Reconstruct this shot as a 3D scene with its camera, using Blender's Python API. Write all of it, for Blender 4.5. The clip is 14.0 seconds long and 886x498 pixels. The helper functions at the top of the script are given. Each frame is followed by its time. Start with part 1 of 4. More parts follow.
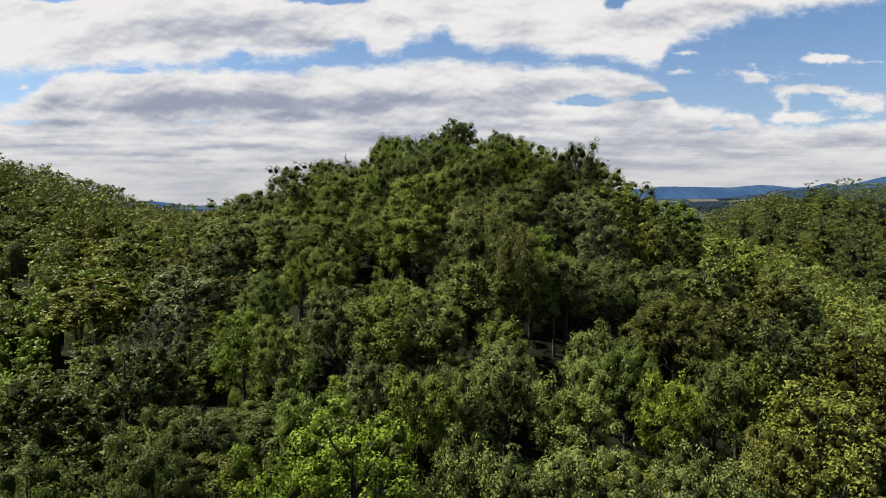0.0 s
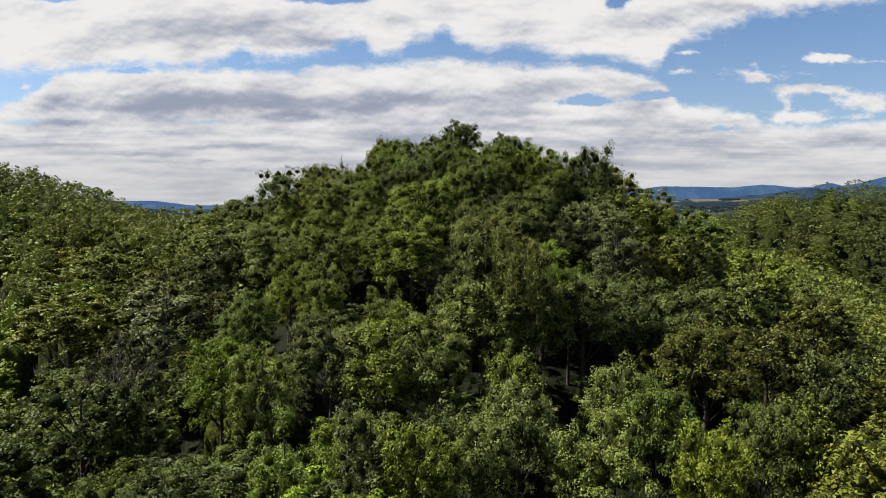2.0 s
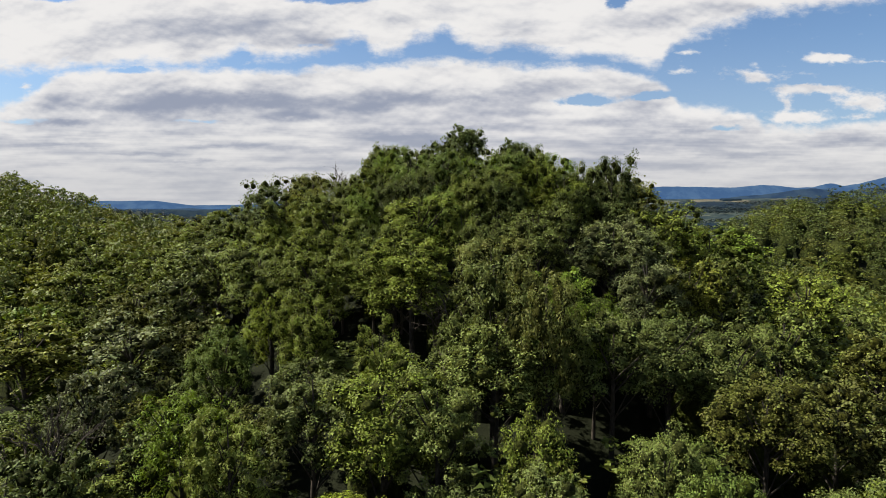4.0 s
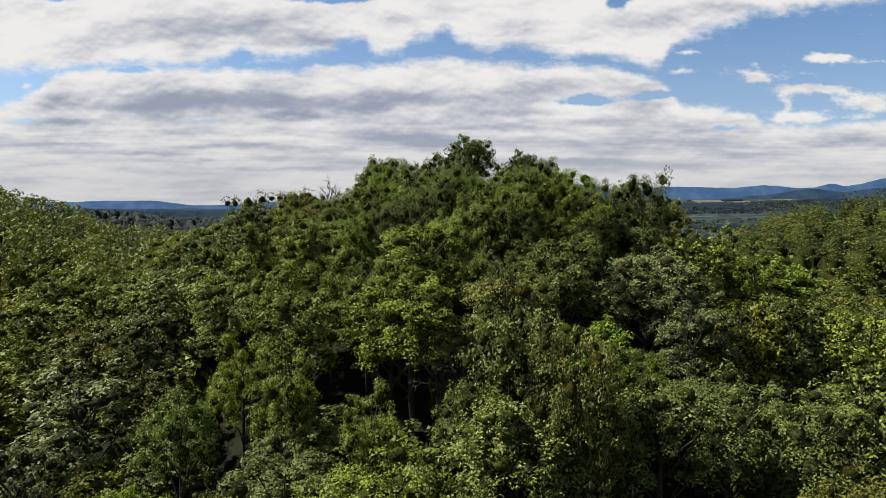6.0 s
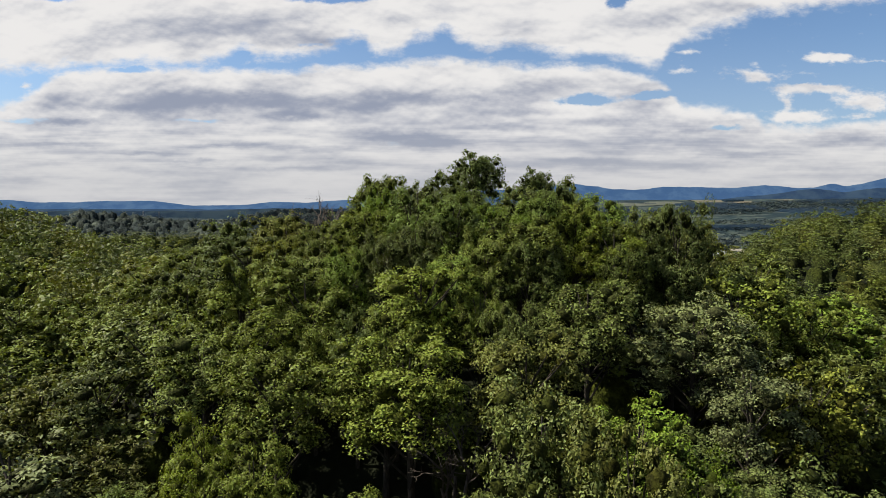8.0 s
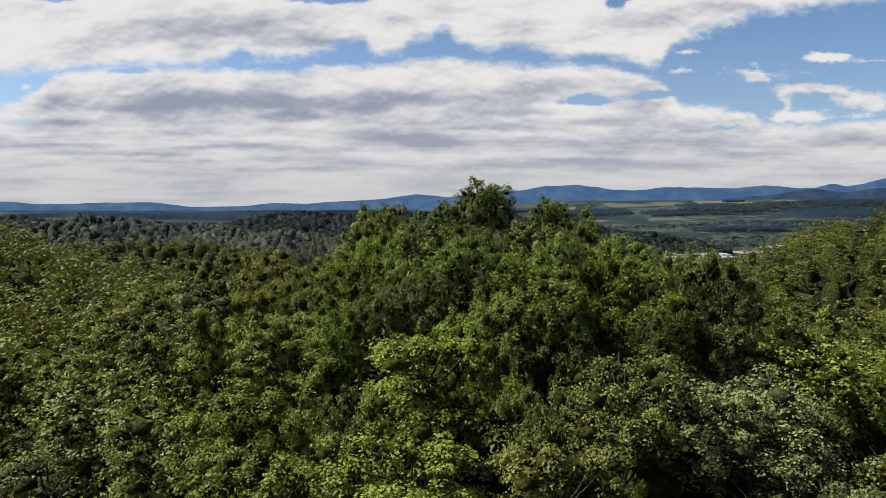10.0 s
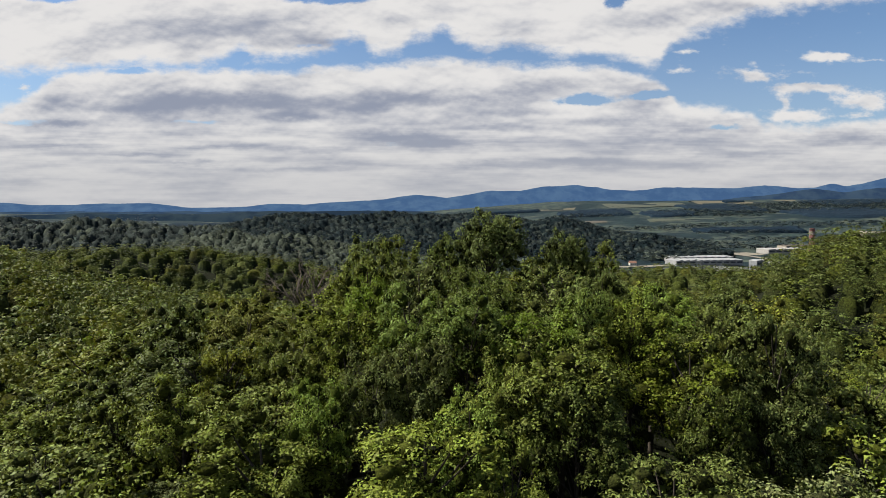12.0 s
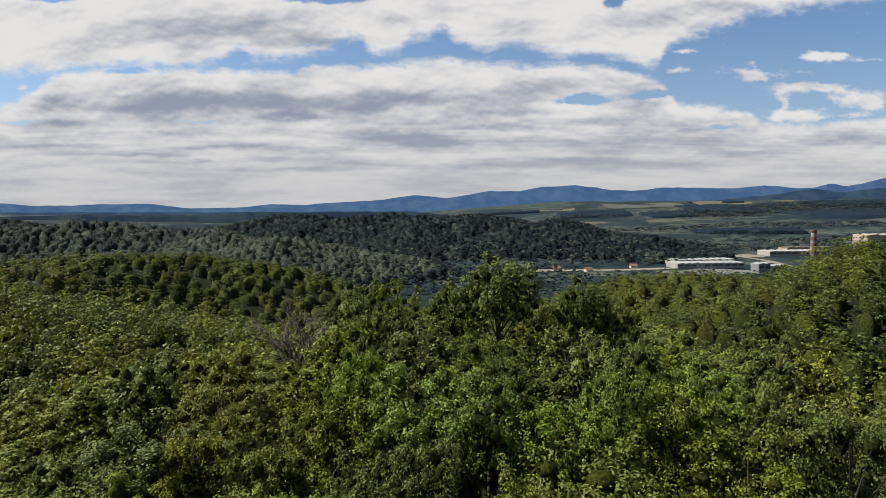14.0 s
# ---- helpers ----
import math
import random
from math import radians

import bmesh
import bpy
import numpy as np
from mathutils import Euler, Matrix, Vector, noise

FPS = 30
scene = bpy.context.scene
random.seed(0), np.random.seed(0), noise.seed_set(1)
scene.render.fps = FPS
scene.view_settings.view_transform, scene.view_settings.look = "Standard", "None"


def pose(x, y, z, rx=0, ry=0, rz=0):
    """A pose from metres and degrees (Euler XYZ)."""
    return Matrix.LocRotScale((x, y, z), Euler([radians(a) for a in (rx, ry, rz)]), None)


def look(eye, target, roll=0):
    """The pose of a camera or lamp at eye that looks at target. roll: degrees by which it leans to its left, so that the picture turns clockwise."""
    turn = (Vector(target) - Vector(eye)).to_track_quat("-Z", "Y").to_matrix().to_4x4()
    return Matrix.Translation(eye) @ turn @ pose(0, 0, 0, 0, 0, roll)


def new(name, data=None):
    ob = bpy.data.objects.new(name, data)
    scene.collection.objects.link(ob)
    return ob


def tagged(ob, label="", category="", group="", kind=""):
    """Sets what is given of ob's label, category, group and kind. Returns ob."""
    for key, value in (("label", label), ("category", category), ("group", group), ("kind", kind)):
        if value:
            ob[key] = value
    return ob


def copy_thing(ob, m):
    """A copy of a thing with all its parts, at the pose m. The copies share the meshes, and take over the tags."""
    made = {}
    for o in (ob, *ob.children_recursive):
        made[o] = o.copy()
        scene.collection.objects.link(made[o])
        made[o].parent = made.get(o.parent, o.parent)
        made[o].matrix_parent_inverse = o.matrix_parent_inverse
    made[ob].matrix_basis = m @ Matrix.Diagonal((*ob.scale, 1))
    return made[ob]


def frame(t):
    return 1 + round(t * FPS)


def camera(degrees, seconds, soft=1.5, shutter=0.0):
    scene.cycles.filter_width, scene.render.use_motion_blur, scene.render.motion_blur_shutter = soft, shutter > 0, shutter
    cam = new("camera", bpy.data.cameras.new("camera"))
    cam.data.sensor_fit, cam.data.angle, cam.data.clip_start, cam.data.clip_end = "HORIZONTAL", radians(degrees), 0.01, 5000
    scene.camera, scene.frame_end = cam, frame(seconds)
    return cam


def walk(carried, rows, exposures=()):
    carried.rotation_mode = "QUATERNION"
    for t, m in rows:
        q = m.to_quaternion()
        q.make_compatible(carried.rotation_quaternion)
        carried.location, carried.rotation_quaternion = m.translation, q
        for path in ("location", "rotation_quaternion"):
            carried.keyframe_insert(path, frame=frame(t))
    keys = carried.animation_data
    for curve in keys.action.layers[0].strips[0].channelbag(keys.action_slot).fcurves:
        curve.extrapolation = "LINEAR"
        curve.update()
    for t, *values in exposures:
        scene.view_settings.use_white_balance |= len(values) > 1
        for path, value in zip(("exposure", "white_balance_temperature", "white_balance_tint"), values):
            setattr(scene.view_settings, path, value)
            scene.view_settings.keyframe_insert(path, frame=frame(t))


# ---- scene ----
cam = camera(70, 14.0, soft=0.85)
# seconds, place, turn
PATH = [
    (0.0, -0.000, 0.000, 45.000, 86.800, 0.000, 0.000),
    (0.5, -0.009, 1.316, 45.216, 86.777, -0.010, 0.014),
    (1.0, -0.025, 2.800, 45.490, 86.775, -0.010, 0.034),
    (1.5, -0.064, 4.545, 45.857, 86.778, 0.000, 0.061),
    (2.0, -0.122, 6.470, 46.245, 86.768, -0.020, 0.095),
    (2.5, -0.189, 8.548, 46.653, 86.752, -0.040, 0.102),
    (3.0, -0.254, 10.698, 47.138, 86.752, -0.040, 0.102),
    (5.5, -0.835, 22.126, 50.176, 86.735, -0.090, 0.129),
    (6.0, -0.900, 24.457, 50.882, 86.727, -0.090, 0.136),
    (6.5, -0.980, 26.778, 51.620, 86.694, -0.130, 0.142),
    (7.0, -1.088, 29.043, 52.337, 86.698, -0.110, 0.129),
    (7.5, -1.211, 31.258, 53.075, 86.733, -0.040, 0.122),
    (8.0, -1.349, 33.367, 53.853, 86.705, -0.070, 0.122),
    (8.5, -1.484, 35.359, 54.741, 86.738, -0.000, 0.109),
    (9.0, -1.642, 37.287, 55.687, 86.739, 0.020, 0.115),
    (11.5, -2.042, 46.671, 59.990, 86.730, 0.090, 0.061),
    (12.0, -2.135, 48.552, 60.864, 86.738, 0.120, 0.034),
    (12.5, -2.211, 50.389, 61.802, 86.732, 0.130, 0.020),
    (13.0, -2.300, 52.214, 62.786, 86.720, 0.130, 0.020),
    (13.5, -2.413, 53.953, 63.777, 86.707, 0.130, -0.014),
    (14.0, -2.509, 55.607, 64.768, 86.719, 0.170, -0.041),
]
walk(cam, [(t, pose(x, y, z, rx, ry, rz)) for t, x, y, z, rx, ry, rz in PATH], [(0.0, 1.38), (6.0, 1.36), (9.0, 1.32), (12.0, 1.25), (14.0, 1.23)])

# ---- light ----
SUN_HEIGHT, SUN_FROM = 47.0, -80.0  # degrees above the horizon; degrees from straight ahead, minus to the left


class Nodes:
    """A small writer of node trees: each call adds one node and gives back its output."""

    def __init__(self, tree):
        self.tree = tree
        tree.nodes.clear()

    def add(self, kind, out=0, inputs=(), **settings):
        node = self.tree.nodes.new(kind)
        for key, value in settings.items():
            setattr(node, key, value)
        for key, value in dict(inputs).items():
            socket = node.inputs[key]
            if isinstance(value, bpy.types.NodeSocket):
                self.tree.links.new(value, socket)
            else:
                socket.default_value = value
        return node.outputs[out]

    def math(self, operation, a, b=0.0, c=0.0, clamp=False):
        return self.add("ShaderNodeMath", 0, {0: a, 1: b, 2: c}, operation=operation, use_clamp=clamp)

    def vec(self, operation, a, b=(0, 0, 0), out=0):
        return self.add("ShaderNodeVectorMath", out, {0: a, 1: b}, operation=operation)

    def mix(self, factor, a, b, blend="MIX"):
        return self.add("ShaderNodeMix", 2, {0: factor, 6: a, 7: b}, data_type="RGBA", blend_type=blend)

    def noise(self, vector, scale, detail=4.0, rough=0.55, out=0, distort=0.0):
        return self.add("ShaderNodeTexNoise", out, {"Vector": vector, "Scale": scale, "Detail": detail, "Roughness": rough, "Distortion": distort})

    def step(self, value, low, high, to_low=0.0, to_high=1.0):
        return self.add("ShaderNodeMapRange", 0, {0: value, 1: low, 2: high, 3: to_low, 4: to_high}, interpolation_type="SMOOTHSTEP")


def make_sky():
    """Broken cumulus over a clear sky; places across and down are in thousandths, on a plane ahead."""
    world = bpy.data.worlds.new("sky")
    scene.world = world
    world.use_nodes = True
    n = Nodes(world.node_tree)
    way = n.add("ShaderNodeTexCoord", "Generated")
    split = n.tree.nodes.new("ShaderNodeSeparateXYZ")
    n.tree.links.new(way, split.inputs[0])
    x, y, z = split.outputs
    ahead = n.math("SUBTRACT", n.math("MULTIPLY", n.math("ABSOLUTE", y), 0.9984), n.math("MULTIPLY", z, 0.0570))
    ahead = n.math("MAXIMUM", ahead, 0.12)
    up = n.math("ADD", n.math("MULTIPLY", z, 0.9984), n.math("MULTIPLY", n.math("ABSOLUTE", y), 0.0570))
    across = n.math("MULTIPLY_ADD", n.math("DIVIDE", x, ahead), 1119.6, 784.0)
    down = n.math("MULTIPLY_ADD", n.math("DIVIDE", up, ahead), -1119.6, 441.0)
    flat = n.add("ShaderNodeCombineXYZ", 0, {0: across, 1: down, 2: 0.0})

    def grain(wide, high, detail=6.0, rough=0.6, shift=(0.0, 0.0, 0.0), distort=0.0):
        at = n.vec("MULTIPLY", n.vec("ADD", flat, shift), (1 / wide, 1 / high, 1.0))
        return n.noise(at, 1.0, detail, rough, distort=distort)

    # puffs push the edges of the clouds about
    heave = n.math("SUBTRACT", grain(95, 48, 2.0, 0.5), 0.5)
    fluff = n.math("SUBTRACT", grain(34, 19, 6.0, 0.62), 0.5)
    edge = n.math("ADD", n.math("MULTIPLY", heave, 26.0), n.math("MULTIPLY", fluff, 46.0))

    def curve(points):
        """A height that changes across the sky: (across, down), straight from point to point."""
        node = n.tree.nodes.new("ShaderNodeValToRGB")
        ramp = node.color_ramp
        ramp.interpolation = "LINEAR"
        for k, (a, d) in enumerate(points):
            spot = (a + 200) / 1968
            stop = ramp.elements[k] if k < 2 else ramp.elements.new(spot)
            stop.position = spot
            v = (d + 100) / 500
            stop.color = (v, v, v, 1)
        n.tree.links.new(n.math("MULTIPLY_ADD", across, 1 / 1968, 200 / 1968), node.inputs[0])
        return n.math("MULTIPLY_ADD", node.outputs[0], 500.0, -100.0)

    warp = n.noise(n.vec("MULTIPLY", flat, (1 / 60, 1 / 30, 1.0)), 1.0, 5.0, 0.62, out=1)
    bent = n.vec("ADD", flat, n.vec("MULTIPLY", n.vec("SUBTRACT", warp, (0.5, 0.5, 0.5)), (60.0, 24.0, 0.0)))

    def field(spots):
        """The sum of soft ovals: middle across and down, half width, half height, weight."""
        total = None
        for a, b, w, h, weight in spots:
            off = n.vec("MULTIPLY", n.vec("SUBTRACT", bent, (a, b, 0)), (1 / w, 1 / h, 0))
            soft = n.math("POWER", 2.718, n.math("MULTIPLY", n.vec("DOT_PRODUCT", off, off, out=1), -1.0))
            total = n.math("MULTIPLY", soft, weight) if total is None else n.math("MULTIPLY_ADD", soft, weight, total)
        return total

    # the lower edge of the high bank and the upper edge of the deck below it
    high_edge = curve((
        (-200, 130), (0, 128), (90, 128), (125, 117), (200, 121), (300, 116), (370, 117), (405, 98), (425, 92), (450, 104), (560, 95),
        (590, 84), (612, 71), (642, 70), (657, 97), (705, 94), (735, 74), (790, 50), (808, 70), (842, 86), (925, 78), (1000, 103),
        (1060, 96), (1150, 122), (1172, 112), (1182, 86), (1205, 66), (1300, 45), (1322, 29), (1480, 12), (1568, -6), (1760, -30)))
    deck_edge = curve((
        (-200, 210), (0, 188), (25, 178), (60, 160), (85, 140), (115, 124), (200, 116), (400, 121), (450, 126), (600, 118), (685, 117),
        (720, 107), (785, 103), (900, 110), (950, 115), (1000, 110), (1085, 115), (1125, 128), (1160, 139), (1176, 152), (1202, 183), (1245, 187),
        (1300, 195), (1332, 202), (1350, 223), (1450, 223), (1500, 219), (1568, 214), (1760, 205)))
    bank = n.math("ADD", n.math("SUBTRACT", high_edge, down), n.math("MULTIPLY", edge, 1.1))
    deck = n.math("ADD", n.math("SUBTRACT", down, deck_edge), n.math("MULTIPLY", edge, 0.75))
    holes = field((
        (95, -6, 40, 9, 1.0), (585, -4, 80, 10, 1.1), (1095, 0, 24, 13, 1.1), (1035, 177, 48, 9, 1.3), (1146, 170, 36, 7, 1.3), (1282, 229, 26, 5, 0.9),
        (230, 125, 45, 7, 0.7), (30, 214, 60, 6, 0.5), (350, 214, 50, 4, 0.5), (545, 82, 22, 5, 0.4), (700, 255, 70, 8, 0.3), (420, 95, 20, 8, 0.6)))
    heaps = field((
        (1462, 101, 46, 9, 1.2), (1338, 136, 32, 11, 1.0), (1296, 126, 36, 8, 0.55), (1216, 95, 28, 6, 0.6), (1202, 127, 28, 7, 0.55), (1336, 110, 12, 9, 0.5),
        (1408, 130, 26, 6, 0.5), (1545, 108, 30, 4, 0.5), (1275, 82, 12, 5, 0.45), (1388, 178, 16, 20, 0.8), (1442, 156, 62, 9, 1.2), (1530, 181, 56, 17, 1.2),
        (1412, 208, 60, 11, 1.1), (46, 152, 12, 7, 0.8), (1530, 207, 40, 5, 0.5), (430, 112, 12, 8, 0.5)))
    cover = n.math("MAXIMUM", n.step(bank, -12.0, 20.0), n.step(deck, -7.0, 13.0))
    cover = n.math("SUBTRACT", cover, n.step(n.math("MULTIPLY_ADD", fluff, 1.0, holes), 0.18, 0.72), clamp=True)
    cover = n.math("MAXIMUM", cover, n.step(n.math("MULTIPLY_ADD", fluff, 1.9, heaps), 0.22, 0.95))
    # overhead and behind, scattered puffs with the sky opening between them
    loose = n.step(n.math("MULTIPLY_ADD", heave, 1.2, n.math("MULTIPLY_ADD", fluff, 0.9, 0.55)), 0.22, 0.70)
    loose = n.math("MULTIPLY", loose, n.step(down, -600.0, 0.0, 0.15, 0.8))
    cloud = n.add("ShaderNodeMix", 0, {0: n.step(down, -110.0, -25.0), 2: loose, 3: cover})

    # grey bases under white heads
    shades_high = field((
        (440, 48, 150, 26, 0.85), (300, 62, 110, 28, 0.45), (560, 74, 60, 12, 0.55), (700, 36, 60, 16, 0.25), (165, 74, 60, 24, 0.25), (890, 44, 80, 20, 0.30),
        (1150, 36, 100, 20, 0.45), (1010, 72, 60, 12, 0.25), (1330, 14, 110, 10, 0.40), (20, 60, 50, 26, -0.2), (640, 20, 60, 14, 0.2), (1440, 168, 30, 6, 0.2)))
    shades_deck = field((
        (450, 182, 165, 17, 1.0), (185, 188, 120, 12, 0.65), (300, 170, 80, 13, 0.45), (520, 206, 70, 7, 0.75), (720, 177, 85, 14, 0.65), (850, 170, 80, 10, 0.55),
        (1000, 148, 60, 8, 0.25), (80, 172, 40, 10, 0.35), (640, 190, 50, 8, 0.4), (940, 200, 60, 6, 0.35), (1110, 216, 110, 9, 0.55), (1180, 235, 80, 6, 0.45)))
    shades_low = field((
        (705, 243, 75, 10, 1.0), (765, 254, 70, 9, 0.8), (880, 226, 80, 8, 0.5), (400, 259, 110, 6, 0.6), (115, 216, 85, 6, 0.65), (560, 266, 110, 6, 0.4),
        (350, 287, 90, 4, 0.5), (860, 291, 80, 7, 0.8), (1050, 287, 90, 8, 0.75), (1300, 272, 120, 6, 0.35), (1300, 216, 60, 6, 0.4), (1500, 252, 60, 6, 0.4),
        (1400, 248, 190, 26, 0.22), (1150, 262, 200, 34, 0.16), (130, 258, 90, 5, 0.45), (520, 300, 120, 4, 0.45), (250, 272, 80, 3, 0.4), (1400, 300, 120, 5, 0.3)))
    billow = grain(120, 58, 4.5, 0.52)
    under = grain(120, 58, 4.5, 0.52, shift=(2.0, 7.0, 0.0))
    streak = grain(230, 22, 4.5, 0.55)
    low = n.step(down, 185.0, 265.0)
    grey = n.math("ADD", shades_high, n.math("ADD", shades_deck, shades_low))
    grey = n.math("MULTIPLY_ADD", n.math("SUBTRACT", 0.5, billow), n.step(down, 185.0, 265.0, 1.9, 0.5), grey)
    grey = n.math("MULTIPLY_ADD", n.math("SUBTRACT", under, billow), 1.8, grey)
    grey = n.math("MULTIPLY_ADD", n.math("MULTIPLY", n.math("SUBTRACT", 0.50, streak), low), 2.6, grey)
    # the thin sunlit brim of the deck stays white
    brim = n.step(deck, 4.0, 46.0, -0.35, 0.0)
    grey = n.math("ADD", n.math("ADD", grey, brim), 0.24)
    grey = n.step(grey, -0.30, 1.20)
    white = n.mix(grey, (0.332, 0.326, 0.322, 1), (0.122, 0.136, 0.174, 1))
    haze = n.step(down, 200.0, 345.0)
    white = n.mix(n.math("MULTIPLY", haze, 0.6), white, (0.205, 0.208, 0.216, 1))
    blue = n.add("ShaderNodeTexSky", 0, {}, sky_type="NISHITA", sun_disc=False, sun_elevation=radians(SUN_HEIGHT), sun_rotation=radians(SUN_FROM), altitude=300.0, ozone_density=1.6)
    blue = n.vec("MULTIPLY", blue, (SKY * 0.84, SKY * 1.0, SKY * 1.15))
    blue = n.mix(n.step(down, 20.0, 260.0, 0.03, 0.22), blue, (0.230, 0.235, 0.245, 1))
    colour = n.mix(cloud, blue, white)
    back = n.add("ShaderNodeBackground", 0, {"Color": colour, "Strength": 1.0})
    out = n.tree.nodes.new("ShaderNodeOutputWorld")
    n.tree.links.new(back, out.inputs[0])


SKY = 0.044
make_sky()
sun = new("sun", bpy.data.lights.new("sun", "SUN"))
sun.data.energy, sun.data.angle, sun.data.color = 5.0, radians(0.6), (1.0, 0.95, 0.85)
h, a = radians(SUN_HEIGHT), radians(SUN_FROM)
sun.matrix_world = look((0, 0, 300), Vector((0, 0, 300)) - Vector((math.sin(a) * math.cos(h), math.cos(a) * math.cos(h), math.sin(h))))


# ---- materials ----
def material(name):
    m = bpy.data.materials.new(name)
    m.use_nodes = True
    return m, Nodes(m.node_tree)


def finish(n, shader):
    out = n.tree.nodes.new("ShaderNodeOutputMaterial")
    n.tree.links.new(shader, out.inputs[0])


def principled(n, colour, rough=0.6, spec=0.3, metal=0.0, bump=None, depth=0.02):
    inputs = {"Base Color": colour, "Roughness": rough, "Specular IOR Level": spec, "Metallic": metal}
    if bump is not None:
        inputs["Normal"] = n.add("ShaderNodeBump", 0, {"Height": bump, "Distance": depth, "Strength": 0.8})
    return n.add("ShaderNodeBsdfPrincipled", 0, inputs)


def leaf_material(name, per_object):
    """Leaves: the tree's own tint, varied leaf by leaf, partly letting light through."""
    m, n = material(name)
    if per_object:
        tint = n.add("ShaderNodeObjectInfo", "Color")
        chance = n.add("ShaderNodeObjectInfo", "Random")
    else:
        tint = n.add("ShaderNodeAttribute", "Color", {}, attribute_name="tint")
        chance = 0.5
    island = n.add("ShaderNodeNewGeometry", "Random Per Island")
    place = n.add("ShaderNodeNewGeometry", "Position")
    patch = n.noise(place, 0.55, 3.0, 0.6)
    value = n.math("ADD", n.step(island, 0.0, 1.0, 0.68, 1.36), n.math("MULTIPLY", n.math("SUBTRACT", patch, 0.5), 0.8))
    hue = n.add("ShaderNodeHueSaturation", 0, {
        "Hue": n.math("MULTIPLY_ADD", island, 0.026, n.math("MULTIPLY_ADD", patch, 0.026, 0.480)),
        "Saturation": n.step(chance, 0.0, 1.0, 0.92, 1.08) if per_object else 1.0, "Value": value, "Color": tint})
    gloss = principled(n, hue, 0.6, 0.11)
    glow = n.add("ShaderNodeBsdfTranslucent", 0, {"Color": n.mix(1.0, hue, (1.35, 1.25, 0.55, 1), "MULTIPLY")})
    finish(n, n.add("ShaderNodeMixShader", 0, {0: 0.14, 1: gloss, 2: glow}))
    return m


def bark_material(name, colour):
    m, n = material(name)
    place = n.add("ShaderNodeTexCoord", "Object")
    long = n.noise(n.vec("MULTIPLY", place, (1.0, 1.0, 0.25)), 9.0, 6.0, 0.65)
    tone = n.mix(n.step(long, 0.3, 0.7), [c * 0.5 for c in colour] + [1], [c * 1.4 for c in colour] + [1])
    finish(n, principled(n, tone, 0.9, 0.1, bump=long, depth=0.03))
    return m


LEAF = leaf_material("leaf", True)
FAR_LEAF = leaf_material("far_leaf", False)
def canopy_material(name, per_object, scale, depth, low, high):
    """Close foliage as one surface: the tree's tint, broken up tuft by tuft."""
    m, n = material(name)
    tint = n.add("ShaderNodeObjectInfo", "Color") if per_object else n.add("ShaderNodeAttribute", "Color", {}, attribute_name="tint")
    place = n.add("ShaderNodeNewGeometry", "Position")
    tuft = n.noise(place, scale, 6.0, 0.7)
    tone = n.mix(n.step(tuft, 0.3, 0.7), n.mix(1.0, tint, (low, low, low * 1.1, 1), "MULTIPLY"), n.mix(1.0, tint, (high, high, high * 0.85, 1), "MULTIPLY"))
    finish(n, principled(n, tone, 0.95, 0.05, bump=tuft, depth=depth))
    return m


# inner foliage, its tint darkened to stand for shade inside the crown
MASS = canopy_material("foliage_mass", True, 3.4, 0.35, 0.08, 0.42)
# low sheet under the leaves, darkened so gaps between trees look shaded
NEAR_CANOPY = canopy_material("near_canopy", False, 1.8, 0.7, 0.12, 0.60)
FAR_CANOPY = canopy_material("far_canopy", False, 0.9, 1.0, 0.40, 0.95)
BARK = bark_material("bark", (0.038, 0.032, 0.025))
DEAD = bark_material("dead_bark", (0.055, 0.045, 0.036))


def ground_material():
    m, n = material("earth")
    place = n.add("ShaderNodeNewGeometry", "Position")
    split = n.tree.nodes.new("ShaderNodeSeparateXYZ")
    n.tree.links.new(place, split.inputs[0])
    fine = n.noise(place, 0.9, 6.0, 0.65)
    wide = n.noise(place, 0.012, 5.0, 0.6)
    # litter is near black: the shade under the trees is in its colour
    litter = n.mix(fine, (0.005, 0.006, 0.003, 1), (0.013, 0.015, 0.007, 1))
    # the plain's greens lean blue, with distance haze put into the colour
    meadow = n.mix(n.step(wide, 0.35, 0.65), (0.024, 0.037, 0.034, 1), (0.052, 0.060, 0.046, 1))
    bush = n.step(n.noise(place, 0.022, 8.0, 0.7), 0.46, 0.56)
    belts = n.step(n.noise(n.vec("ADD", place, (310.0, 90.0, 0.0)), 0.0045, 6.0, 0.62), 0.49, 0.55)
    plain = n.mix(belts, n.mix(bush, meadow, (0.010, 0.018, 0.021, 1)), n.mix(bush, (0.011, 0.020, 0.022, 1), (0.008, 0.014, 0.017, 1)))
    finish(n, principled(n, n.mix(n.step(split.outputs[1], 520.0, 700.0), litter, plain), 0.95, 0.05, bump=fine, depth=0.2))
    return m


def plain_material(name, colour, spread=0.25, scale=0.4, rough=0.8, metal=0.0):
    m, n = material(name)
    place = n.add("ShaderNodeTexCoord", "Object")
    stain = n.math("ADD", n.math("MULTIPLY", n.noise(place, scale, 5.0, 0.6), 0.7), n.math("MULTIPLY", n.noise(place, scale * 9, 3.0, 0.6), 0.3))
    tone = n.mix(n.step(stain, 0.3, 0.7), [c * (1 - spread) for c in colour] + [1], [min(c * (1 + spread), 0.9) for c in colour] + [1])
    finish(n, principled(n, tone, rough, 0.3, metal, bump=stain, depth=0.02))
    return m


